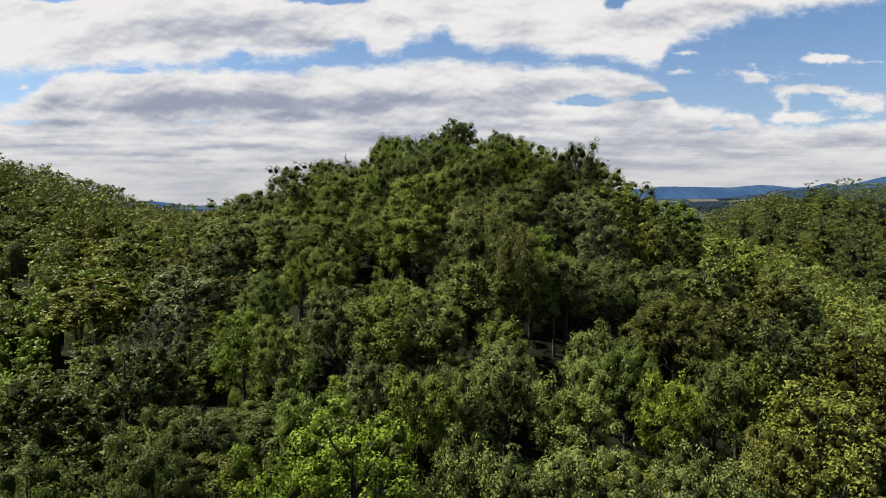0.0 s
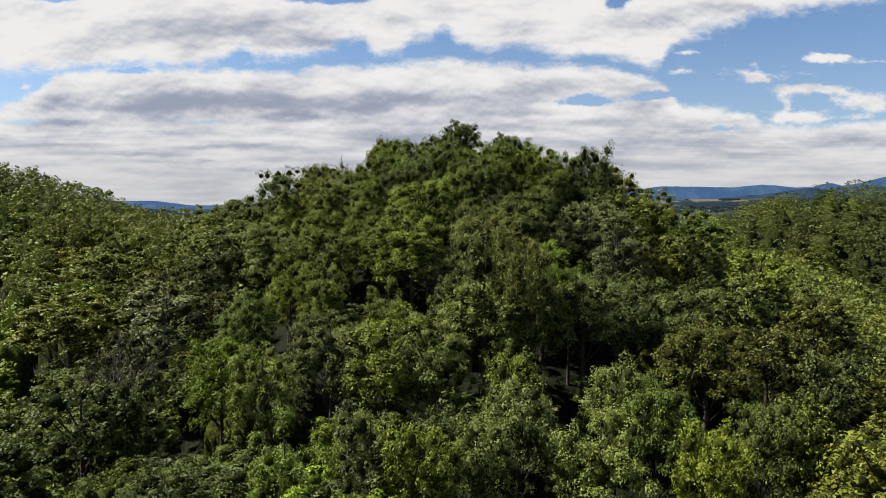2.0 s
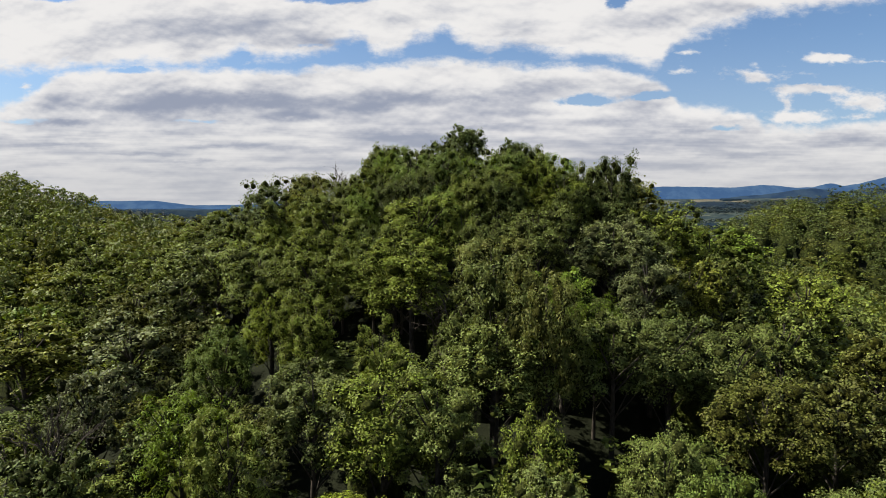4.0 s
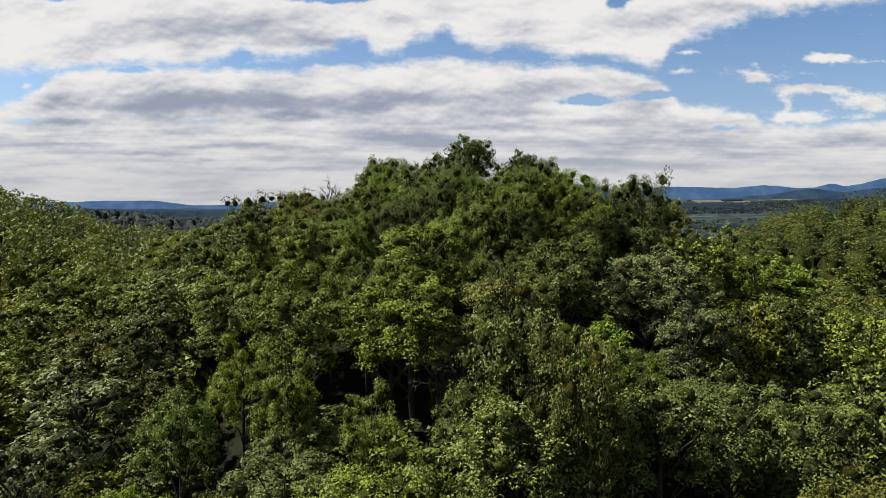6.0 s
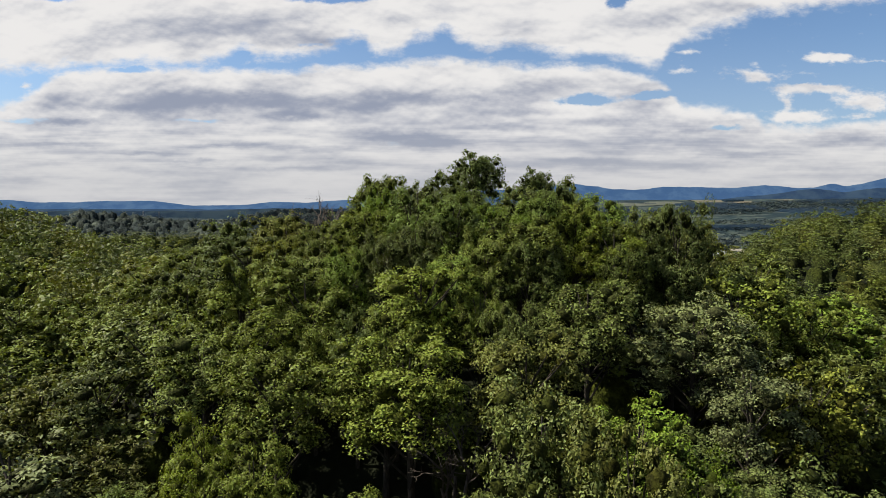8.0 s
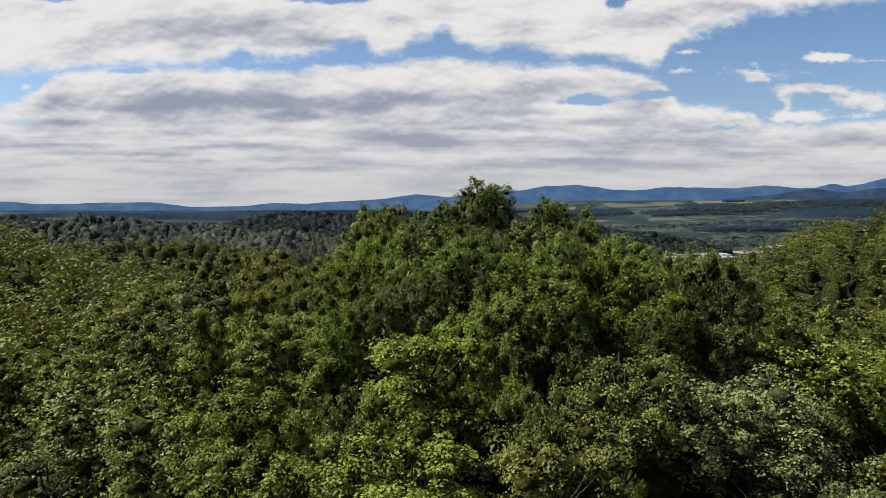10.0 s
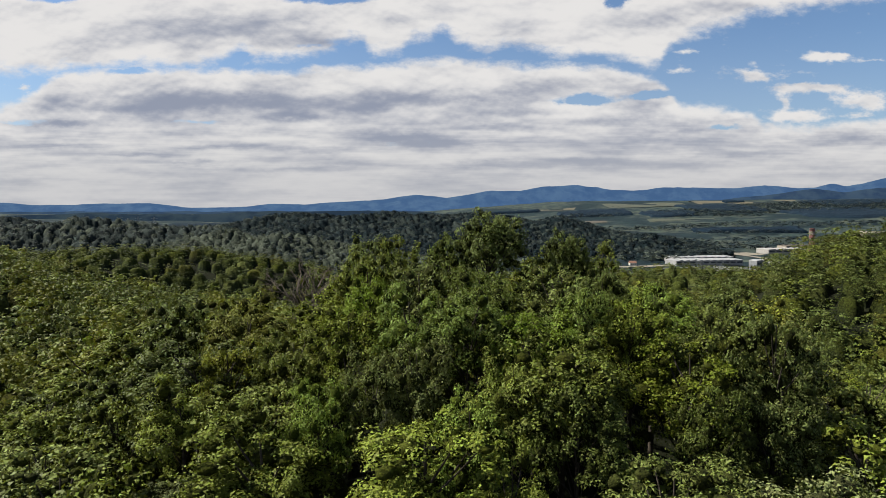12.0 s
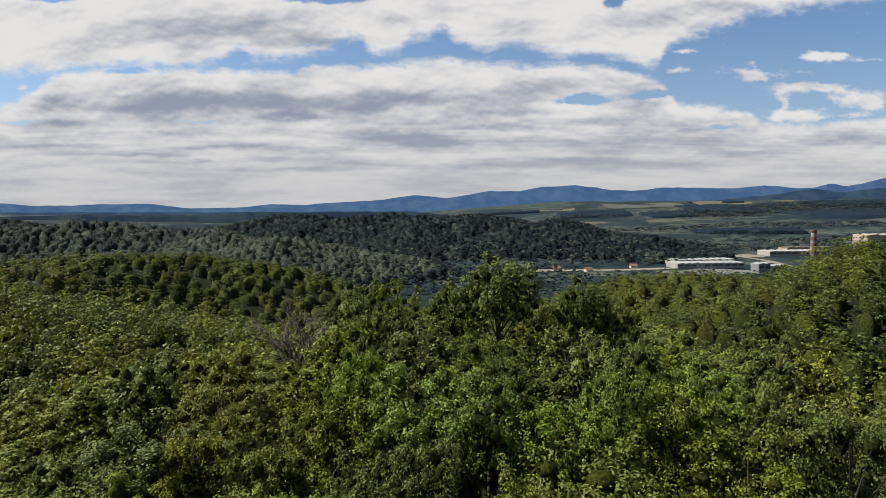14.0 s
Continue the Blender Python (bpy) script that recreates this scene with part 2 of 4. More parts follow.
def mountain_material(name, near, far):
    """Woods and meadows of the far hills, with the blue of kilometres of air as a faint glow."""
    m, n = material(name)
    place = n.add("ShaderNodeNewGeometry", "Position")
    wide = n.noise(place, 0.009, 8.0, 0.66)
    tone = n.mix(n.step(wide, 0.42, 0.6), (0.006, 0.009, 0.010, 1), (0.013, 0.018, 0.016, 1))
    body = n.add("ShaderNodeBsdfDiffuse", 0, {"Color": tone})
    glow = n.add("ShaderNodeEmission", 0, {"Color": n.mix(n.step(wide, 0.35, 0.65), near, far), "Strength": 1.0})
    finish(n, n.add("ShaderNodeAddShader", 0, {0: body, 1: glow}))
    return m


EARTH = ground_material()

# ---- ground ----
# canopy swells: middle x, y, half width, height
SWELLS = (
    (0, 105, 26, 31.5), (0, 70, 26, 11.6), (0, 35, 30, 1.1), (0, -5, 45, 30.8), (-45, 110, 30, 12.4),
    (-45, 70, 30, 5.3), (-45, 30, 35, 18.7), (45, 105, 30, 12.5), (45, 65, 30, 13.3), (45, 30, 35, 4.3),
    (-90, 190, 50, 16.9), (-130, 120, 60, 48.7), (100, 60, 60, 23.4), (120, 240, 55, 61.1), (0, 155, 35, 35.3),
    (340, 480, 90, 2.9), (-75, 125, 28, 10.5), (60, 140, 32, 24.2), (70, 260, 40, -6.0), (95, 360, 55, 14.2),
    (130, 470, 60, 27.2), (160, 570, 60, 5.5), (-118, 198, 28, 6.0), (-182, 515, 50, 41.8), (-95, 505, 40, 30.7),
    (-280, 480, 60, 35.4), (190, 460, 50, 13.1), (174, 300, 38, 20.5), (110, 476, 50, 4.0), (-120, 320, 55, 7.2),
    (0, 400, 70, 12.7), (-50, 210, 35, 28.0), (220, 310, 38, 48.5), (280, 400, 60, 52.9), (-220, 350, 60, 25.2),
    (-200, 200, 60, 62.5), (30, 300, 45, 12.3), (-60, 280, 40, 21.0),
    (2, 104, 12, -1.8), (150, 298, 22, 8.0), (-70, 212, 25, -5.0))
# wooded hills farther off: middle x, y, half widths, height
HILLS = (
    (-475, 1050, 150, 120, 57), (-640, 1000, 130, 110, 50), (-330, 960, 80, 80, 40), (-900, 1280, 250, 160, 52), (-190, 860, 95, 85, 39),
    (-300, 1500, 200, 220, 65), (0, 1480, 190, 230, 65), (220, 1400, 130, 190, 52), (345, 1210, 60, 110, 25), (-420, 430, 120, 110, 28))
VALLEY = -15.0


def canopy(x, y):
    """The height of the treetops over the wooded hills round the path."""
    return VALLEY + sum(h * np.exp(-((x - a) ** 2 + (y - b) ** 2) / (2 * s * s)) for a, b, s, h in SWELLS)


def ground_height(x, y):
    x, y = np.asarray(x, float), np.asarray(y, float)
    rise = canopy(x, y) - VALLEY
    z = VALLEY + np.maximum(0, rise - 11 * (1 - np.exp(-rise / 8)))
    # spurs and gullies run down the far hills
    spur = np.abs(np.sin(x / 74 + 1.5 * np.sin(y / 150 + 0.6))) + 0.6 * np.abs(np.sin(x / 41 - y / 63 + np.sin(x / 110)))
    heap = 0.0
    for a, b, s, t, h in HILLS:
        heap = heap + ((h + (10.0 - 14.0 * spur) * (y > 500)) * np.exp(-((x - a) / s) ** 2 / 2 - ((y - b) / t) ** 2 / 2)) ** 3
    z = z + np.cbrt(heap)
    far = np.hypot(x, y)
    z = z + np.interp(far, (1400, 2000, 2600, 3200, 3800, 4800), (0, 38, 80, 122, 142, 150)) * np.interp(x, (-300, 700), (0.5, 1.0))
    return z + np.interp(far, (300, 900), (0, 1)) * (np.sin(x * 0.011 + 1.3) * np.sin(y * 0.013) * 2.0 + np.sin(x * 0.027 + y * 0.019))


def mesh_object(name, verts, faces, mat, parent=None, smooth=False):
    data = bpy.data.meshes.new(name)
    data.from_pydata(verts, [], faces)
    data.materials.append(mat)
    if smooth:
        data.polygons.foreach_set("use_smooth", [True] * len(data.polygons))
    data.update()
    ob = new(name, data)
    ob.parent = parent
    return ob


def build_ground():
    front = np.radians(np.linspace(-48, 48, 200))
    back = np.radians(np.linspace(48, 312, 62))[1:-1]
    turn = np.concatenate([front, back])
    reach = np.concatenate([[2.0], np.geomspace(8, 4850, 120)])
    r, t = np.meshgrid(reach, turn, indexing="ij")
    x, y = r * np.sin(t), r * np.cos(t)
    verts = np.stack([x, y, ground_height(x, y)], -1).reshape(-1, 3)
    k = len(turn)
    faces = [(i * k + j, i * k + (j + 1) % k, (i + 1) * k + (j + 1) % k, (i + 1) * k + j) for i in range(len(reach) - 1) for j in range(k)]
    faces.append(tuple(range(k - 1, -1, -1)))
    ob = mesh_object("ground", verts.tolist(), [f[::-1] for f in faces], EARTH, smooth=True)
    tagged(ob, "leaf-litter forest floor darkened as tree shade, running into haze-tinted valley meadows", "ground", kind="structure")


build_ground()


def build_range(name, crest, y0, deep, mat, label, seed, base=40):
    """A range of far hills whose crest runs through (x, height)."""
    xs = np.linspace(-4300, 4300, 520)
    ds = np.linspace(-1, 1, 26)
    x, d = np.meshgrid(xs, ds, indexing="ij")
    top = np.interp(xs, [c[0] for c in crest], [c[1] for c in crest])
    top = np.convolve(np.pad(top, 1, "edge"), np.ones(3) / 3, "valid")
    rough = np.array([noise.fractal(Vector((px * 0.006, seed, 0)), 0.9, 2.1, 5) for px in xs])
    top = top + rough * 4
    gully = np.array([[noise.ridged_multi_fractal(Vector((px * 0.0026 + pd * 0.5, pd * 0.9 + seed * 3, 0.4)), 0.9, 2.1, 5, 1.0, 2.0) for pd in ds] for px in xs])
    fall = np.clip(1 - np.abs(d), 0, 1) ** 0.9
    z = base + (top[:, None] - base) * fall - (1 - fall) * fall * 1.1 * (1.5 - gully) * (top[:, None] - base)
    verts = np.stack([x, y0 + d * deep + gully * 30 * (1 - fall), z], -1).reshape(-1, 3)
    k = len(ds)
    faces = [(i * k + j, (i + 1) * k + j, (i + 1) * k + j + 1, i * k + j + 1) for i in range(len(xs) - 1) for j in range(k - 1)]
    ob = mesh_object(name, verts.tolist(), faces, mat, smooth=True)
    tagged(ob, label, "mountains", kind="structure")


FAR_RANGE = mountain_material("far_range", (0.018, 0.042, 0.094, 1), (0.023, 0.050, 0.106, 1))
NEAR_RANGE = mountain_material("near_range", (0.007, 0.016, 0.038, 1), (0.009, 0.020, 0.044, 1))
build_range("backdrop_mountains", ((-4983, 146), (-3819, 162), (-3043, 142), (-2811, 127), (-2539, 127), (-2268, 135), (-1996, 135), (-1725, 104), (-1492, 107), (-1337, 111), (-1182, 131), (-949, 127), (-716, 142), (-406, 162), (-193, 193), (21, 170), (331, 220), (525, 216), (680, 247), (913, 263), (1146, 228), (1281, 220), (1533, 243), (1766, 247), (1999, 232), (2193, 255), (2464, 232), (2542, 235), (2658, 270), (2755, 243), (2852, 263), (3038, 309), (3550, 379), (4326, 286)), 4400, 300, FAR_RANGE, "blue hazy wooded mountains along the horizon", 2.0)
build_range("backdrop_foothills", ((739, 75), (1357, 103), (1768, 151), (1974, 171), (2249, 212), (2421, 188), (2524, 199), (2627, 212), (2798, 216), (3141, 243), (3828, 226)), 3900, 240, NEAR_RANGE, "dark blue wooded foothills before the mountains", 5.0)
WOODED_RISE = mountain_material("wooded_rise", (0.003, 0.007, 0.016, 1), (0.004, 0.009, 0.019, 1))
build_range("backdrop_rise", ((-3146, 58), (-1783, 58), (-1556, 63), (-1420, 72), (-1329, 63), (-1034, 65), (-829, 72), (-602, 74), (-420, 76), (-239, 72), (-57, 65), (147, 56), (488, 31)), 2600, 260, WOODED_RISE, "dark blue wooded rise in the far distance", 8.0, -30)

# ---- trees ----
rng = np.random.default_rng(7)
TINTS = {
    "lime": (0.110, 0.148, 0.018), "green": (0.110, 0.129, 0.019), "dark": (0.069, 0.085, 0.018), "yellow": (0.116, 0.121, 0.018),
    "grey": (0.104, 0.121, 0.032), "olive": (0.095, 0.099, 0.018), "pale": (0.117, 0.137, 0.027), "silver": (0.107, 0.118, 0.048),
    # distant woods: haze, sun and cloud shade are put into these tints
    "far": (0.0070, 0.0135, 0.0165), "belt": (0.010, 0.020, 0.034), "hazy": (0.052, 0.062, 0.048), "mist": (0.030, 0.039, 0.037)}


def leaves(lumps, count, size, gen, up=0.5, loose=0.42):
    """Corner points of small leaf sprays, three to a spray, spread over the skins of the lumps (x, y, z, radius)."""
    lumps = np.asarray(lumps)
    weight = lumps[:, 3] ** 2
    pick = gen.choice(len(lumps), count, p=weight / weight.sum())
    way = gen.normal(size=(count, 3))
    way /= np.linalg.norm(way, axis=1)[:, None]
    way[:, 2] += 0.45
    way /= np.linalg.norm(way, axis=1)[:, None]
    reach = lumps[pick, 3] * (0.60 + 0.58 * gen.random(count) ** 0.8)
    centre = lumps[pick, :3] + way * reach[:, None] * (1.0, 1.0, 0.8)
    facing = way * 1.1 + gen.normal(size=(count, 3)) * loose + (0, 0, up)
    facing /= np.linalg.norm(facing, axis=1)[:, None]
    side = np.cross(facing, gen.normal(size=(count, 3)))
    side /= np.linalg.norm(side, axis=1)[:, None]
    along = np.cross(facing, side)
    s = (size * (0.6 + 0.8 * gen.random(count)))[:, None]
    return np.stack([centre - along * s, centre + along * s * 0.7 + side * s * 0.72, centre + along * s * 0.7 - side * s * 0.72], 1).reshape(-1, 3)


def clumps(lumps, gen, each=7, share=0.46):
    """Each bough broken up into tufts that sit on its upper side, with gaps between them."""
    tufts = []
    for x, y, z, r in lumps:
        for _ in range(each):
            way = gen.normal(size=3)
            way[2] += 0.35
            way /= np.linalg.norm(way)
            tufts.append((x + way[0] * r * 0.78, y + way[1] * r * 0.78, z + way[2] * r * 0.66, r * share * gen.uniform(0.7, 1.3)))
    return tufts


def mass(lumps, seed, close=0.72):
    """The close inner foliage of a crown: an uneven ball in every bough, as one mesh."""
    bm = bmesh.new()
    for x, y, z, r in lumps:
        made = bmesh.ops.create_icosphere(bm, subdivisions=1, radius=1)
        for v in made["verts"]:
            k = close * r * (1 - 0.42 * min(1, math.hypot(x, y) / 3)) * (1 + 0.45 * noise.noise(v.co * 1.9 + Vector((x + seed, y, z))))
            v.co = Vector((x + v.co.x * k, y + v.co.y * k, z + v.co.z * k * 0.8))
    bm.verts.index_update()
    verts, faces = [tuple(v.co) for v in bm.verts], [tuple(v.index for v in f.verts) for f in bm.faces]
    bm.free()
    return verts, faces


def tube(points, radii, sides=5):
    """A tapered limb along points."""
    verts, faces = [], []
    points = [Vector(p) for p in points]
    for i, p in enumerate(points):
        d = (points[min(i + 1, len(points) - 1)] - points[max(i - 1, 0)]).normalized()
        u = d.orthogonal().normalized()
        v = d.cross(u)
        for k in range(sides):
            b = 2 * math.pi * k / sides
            verts.append(p + (u * math.cos(b) + v * math.sin(b)) * radii[i])
    for i in range(len(points) - 1):
        for k in range(sides):
            faces.append((i * sides + k, i * sides + (k + 1) % sides, (i + 1) * sides + (k + 1) % sides, (i + 1) * sides + k))
    return verts, faces


def join(pieces):
    verts, faces = [], []
    for v, f in pieces:
        k = len(verts)
        verts += [tuple(p) for p in v]
        faces += [tuple(i + k for i in q) for q in f]
    return verts, faces


def crown_lumps(gen, width, bottom, top, count, open_crown=0.0, plump=1.0):
    """Boughs of foliage heaped into an uneven crown."""
    mid, half = (bottom + top) / 2, (top - bottom) / 2
    lumps = []
    for i in range(count):
        f = (i + 0.5) / count
        zz = 0.92 - 1.6 * f
        turn = i * 2.39996 + gen.uniform(-0.5, 0.5)
        flat = max(0.0, 1 - abs(zz) ** 2.4) ** 0.42
        r = gen.uniform(0.15, 0.36) * width * plump * (1 - 0.2 * open_crown)
        reach = gen.uniform(0.58, 0.95) + 0.08 * open_crown
        lumps.append((flat * math.cos(turn) * width * reach, flat * math.sin(turn) * width * reach, mid + zz * half * reach, r))
    for _ in range(3):
        lumps.append((*gen.uniform(-0.25, 0.25, 2) * width, mid + gen.uniform(-0.2, 0.4) * half, 0.34 * width))
    stretch = (top - bottom) / (max(z + 0.8 * r for _, _, z, r in lumps) - bottom)  # the highest bough reaches the top
    return [(x, y, bottom + (z - bottom) * stretch, r) for x, y, z, r in lumps]


def make_tree(seed, count, size, width=3.0, bottom=3.2, top=10.7, boughs=26, open_crown=0.0, lean=0.3):
    gen = np.random.default_rng(seed)
    lumps = crown_lumps(gen, width, bottom, top, boughs, open_crown, 1.0 + 0.5 * open_crown)
    bow = gen.uniform(-lean, lean, 2)
    stem = [(0, 0, -0.8), (0, 0, 0.1), (bow[0] * 0.5, bow[1] * 0.5, bottom), (bow[0], bow[1], (bottom + top) / 2), (bow[0] * 0.6, bow[1] * 0.6, top - 1.0)]
    pieces = [tube(stem, (0.30, 0.22, 0.17, 0.11, 0.03), 6)]
    for k, (x, y, z, r) in enumerate(lumps[::3] if open_crown < 0.5 else lumps):
        low = max(bottom * 0.7, z - 2.2 - 0.4 * (k % 3))
        start = (bow[0] * 0.7, bow[1] * 0.7, low)
        knee = (x * 0.55 + bow[0] * 0.3, y * 0.55, (low * 0.35 + z * 0.65) - 0.2)
        pieces.append(tube((start, knee, (x, y, z + r * 0.4)), (0.075, 0.05, 0.015), 4))
    tree = new("broadleaf_tree")
    verts, faces = join(pieces)
    mesh_object("trunk", verts, faces, BARK, tree, smooth=True)
    pts = leaves(clumps(lumps, gen), count, size, gen)
    sprays = np.arange(len(pts)).reshape(-1, 3)
    mesh_object("crown", pts.tolist(), sprays.tolist(), LEAF, tree)
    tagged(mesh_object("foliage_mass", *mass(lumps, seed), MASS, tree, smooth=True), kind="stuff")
    return tree


def make_bare_tree(seed, height=9.0):
    """A dead tree: bare forking limbs and twigs."""
    gen = np.random.default_rng(seed)
    boughs, twigs = [], []

    def fork(p, d, length, r, level):
        q = p + d * length
        mid = p + d * length * 0.5 + Vector(gen.normal(size=3)) * length * 0.05
        (boughs if level < 2 else twigs).append(tube((p, mid, q), (r, r * 0.8, r * 0.6), 5 if level < 2 else 3))
        if level < 5:
            for _ in range(3 if level else 4):
                turn = (d + Vector(gen.normal(size=3)) * 0.48 + Vector((0, 0, 0.16))).normalized()
                fork(p + d * length * gen.uniform(0.55, 1.0), turn, length * gen.uniform(0.5, 0.75), r * 0.55, level + 1)

    fork(Vector((0, 0, -0.6)), Vector((0.05, 0, 1)).normalized(), height * 0.42, 0.17, 0)
    tree = new("bare_tree")
    mesh_object("trunk", *join(boughs), DEAD, tree, smooth=True)
    mesh_object("twig_mass", *join(twigs), DEAD, tree)
    return tree


SHAPES = ((11, 36, 0.0, 3.0), (12, 44, 0.2, 3.6), (13, 32, 0.1, 2.8), (14, 38, 0.35, 3.6), (15, 48, 0.15, 3.0), (16, 34, 0.4, 2.6))
KINDS = [make_tree(s, 3800, 0.112, boughs=k, open_crown=o, bottom=c) for s, k, o, c in SHAPES]
# the same trees with finer leaves, for those the path goes close over
FINE = [make_tree(s, 10500, 0.074, boughs=k, open_crown=o, bottom=c) for s, k, o, c in SHAPES]
SPRAY = make_tree(21, 4200, 0.115, boughs=30, open_crown=0.7, bottom=4.6, lean=0.5)  # thin summit trees
ROUND = make_tree(22, 8500, 0.105, boughs=44, open_crown=0.2, bottom=4.9, top=10.8)  # a round crown on a bare stem
BARE = make_bare_tree(5)
LABELS = {
    "lime": "bright lime-green broadleaf tree with dense fresh foliage", "green": "mid-green oak-like tree in full leaf",
    "dark": "dark green broadleaf tree standing in the forest", "yellow": "yellow-green broadleaf tree in full leaf",
    "grey": "grey-green broadleaf tree with soft dense foliage", "olive": "dull olive tree with thin dry foliage",
    "pale": "pale green broadleaf tree with rounded crown", "silver": "silvery grey-green tree with pale leaf undersides"}
planted = []


def set_up(kind, x, y, top, radius, tint, turn, label):
    """One tree: its foot on the ground, its top and crown width as given."""
    foot = float(ground_height(x, y)) - 0.1
    tall = (top - foot) / 11.0
    m = Matrix.Translation((x, y, foot)) @ Matrix.Rotation(turn, 4, "Z") @ Matrix.Diagonal((radius / 3.0, radius / 3.0, tall, 1))
    tree = copy_thing(kind, m)
    for part in tree.children:
        part.color = (*tint, 1)
    planted.append((x, y, radius))
    return tagged(tree, label, "tree", "forest trees")


def plant(x, y, top, radius, tint, kind=None):
    if kind is None:
        kind = KINDS[int(rng.integers(len(KINDS)))]
    if kind in KINDS and abs(x) < 21 and 26 < y < 99:
        kind = FINE[KINDS.index(kind)]
    shade = rng.uniform(0.72, 1.25)
    return set_up(kind, x, y, top, radius, [c * shade for c in TINTS[tint]], rng.uniform(0, 6.28), LABELS[tint])


# the summit
plant(2.3, 108.2, 61.7, 3.1, "dark", ROUND)
plant(-1.6, 109.5, 59.4, 2.2, "dark", KINDS[3])
plant(9.3, 108.6, 59.7, 2.1, "dark", ROUND)
plant(12.6, 109.0, 58.5, 2.2, "green", SPRAY)
plant(-9.8, 114.0, 59.1, 2.9, "dark", KINDS[3])
plant(-6.4, 113.5, 58.8, 2.3, "green", SPRAY)
plant(18.6, 87.5, 55.8, 2.7, "dark", KINDS[5])
plant(17.0, 92.4, 54.8, 2.2, "grey", SPRAY)
plant(-26.3, 106.0, 54.1, 3.1, "dark", KINDS[4])
plant(-20.5, 107.0, 53.9, 2.5, "green", KINDS[3])
plant(3.2, 62.5, 46.4, 3.2, "pale", KINDS[4])
plant(6.8, 60.0, 45.4, 2.6, "olive", KINDS[5])
plant(-8.3, 28.8, 34.4, 2.4, "lime")
plant(-5.0, 32.7, 35.2, 3.5, "lime")
plant(-8.8, 40.4, 35.4, 2.5, "lime")
plant(13.5, 46.3, 35.9, 2.4, "lime")
plant(-17.9, 56.4, 37.2, 2.8, "lime")
plant(11.4, 64.6, 42.1, 2.2, "lime")
plant(-18.6, 66.1, 39.5, 2.4, "lime")
plant(9.4, 67.2, 44.0, 3.4, "lime")
plant(-0.8, 82.5, 51.4, 2.2, "lime")
plant(-9.6, 86.0, 51.5, 2.2, "lime")
plant(31.4, 87.6, 47.3, 4.2, "lime")
plant(3.7, 88.7, 55.4, 2.9, "lime")
plant(-0.5, 91.0, 56.1, 2.9, "lime")
plant(7.1, 91.7, 56.2, 2.2, "lime")
plant(-4.6, 92.6, 56.3, 2.9, "lime")
plant(12.9, 93.7, 56.2, 2.8, "lime")
plant(-7.6, 95.4, 56.7, 2.3, "lime")
plant(-14.7, 28.3, 34.1, 2.2, "dark")
plant(-20.1, 29.9, 34.0, 2.2, "dark")
plant(-1.5, 41.2, 35.3, 2.2, "green")
plant(15.4, 42.6, 34.7, 2.2, "green")
plant(-13.6, 52.4, 37.0, 2.5, "green")
plant(7.6, 61.3, 41.1, 2.5, "green")
plant(-11.7, 67.4, 41.7, 2.5, "green")
plant(-16.0, 71.1, 42.1, 2.3, "green")
plant(-12.5, 75.1, 45.5, 3.8, "green")
plant(26.0, 76.5, 44.8, 3.2, "green")
plant(-4.7, 77.4, 47.7, 2.2, "green")
plant(-10.9, 79.6, 47.7, 2.4, "green")
plant(-15.1, 80.3, 47.0, 3.7, "green")
plant(-3.1, 80.9, 50.8, 4.1, "green")
plant(-12.7, 83.5, 49.7, 4.3, "green")
plant(28.5, 84.4, 47.0, 3.1, "green")
plant(22.8, 84.8, 49.5, 3.8, "green")
plant(1.9, 85.2, 53.0, 2.2, "green")
plant(4.9, 86.0, 54.1, 3.9, "green")
plant(-13.8, 87.3, 50.9, 3.4, "green")
plant(13.0, 87.5, 53.6, 3.4, "green")
plant(15.3, 90.0, 54.1, 3.1, "green")
plant(10.7, 91.3, 55.6, 2.6, "green")
plant(-12.4, 91.9, 53.3, 2.5, "green")
plant(-8.8, 92.2, 55.0, 2.7, "green")
plant(-20.6, 92.5, 49.9, 2.8, "green")
plant(18.3, 93.6, 54.1, 2.3, "green")
plant(28.7, 93.7, 50.1, 3.1, "green")
plant(-26.4, 95.0, 48.0, 2.8, "green")
plant(-47.3, 96.6, 41.6, 4.6, "green")
plant(-8.6, 101.5, 58.4, 2.4, "green")
plant(-37.7, 103.5, 46.0, 3.5, "green")
plant(-50.8, 106.3, 44.2, 4.1, "green")
plant(-34.2, 115.8, 49.8, 4.4, "green")
plant(16.7, 63.1, 41.4, 3.6, "dark")
plant(-7.5, 77.5, 47.5, 2.2, "dark")
plant(5.2, 83.1, 52.1, 2.6, "dark")
plant(13.1, 84.3, 51.6, 2.2, "dark")
plant(18.7, 86.8, 51.3, 2.7, "dark")
plant(1.1, 94.2, 56.4, 2.3, "dark")
plant(9.6, 95.1, 57.4, 2.3, "dark")
plant(-20.8, 95.7, 51.9, 4.8, "dark")
plant(0.7, 97.8, 57.2, 2.9, "dark")
plant(-28.8, 99.0, 48.8, 3.1, "dark")
plant(24.4, 107.2, 54.9, 2.8, "dark")
plant(22.3, 35.0, 32.6, 2.7, "olive")
plant(25.0, 41.9, 34.1, 3.5, "olive")
plant(34.6, 52.6, 35.6, 3.6, "olive")
plant(26.1, 57.0, 38.0, 3.2, "olive")
plant(35.9, 67.3, 39.2, 3.3, "yellow")
plant(5.8, 68.0, 44.2, 2.6, "yellow")
plant(-44.5, 81.0, 37.5, 5.8, "yellow")
plant(-35.1, 85.5, 40.9, 3.8, "yellow")
plant(-18.0, 94.5, 52.0, 2.4, "yellow")
plant(-17.9, 98.7, 53.9, 3.2, "yellow")
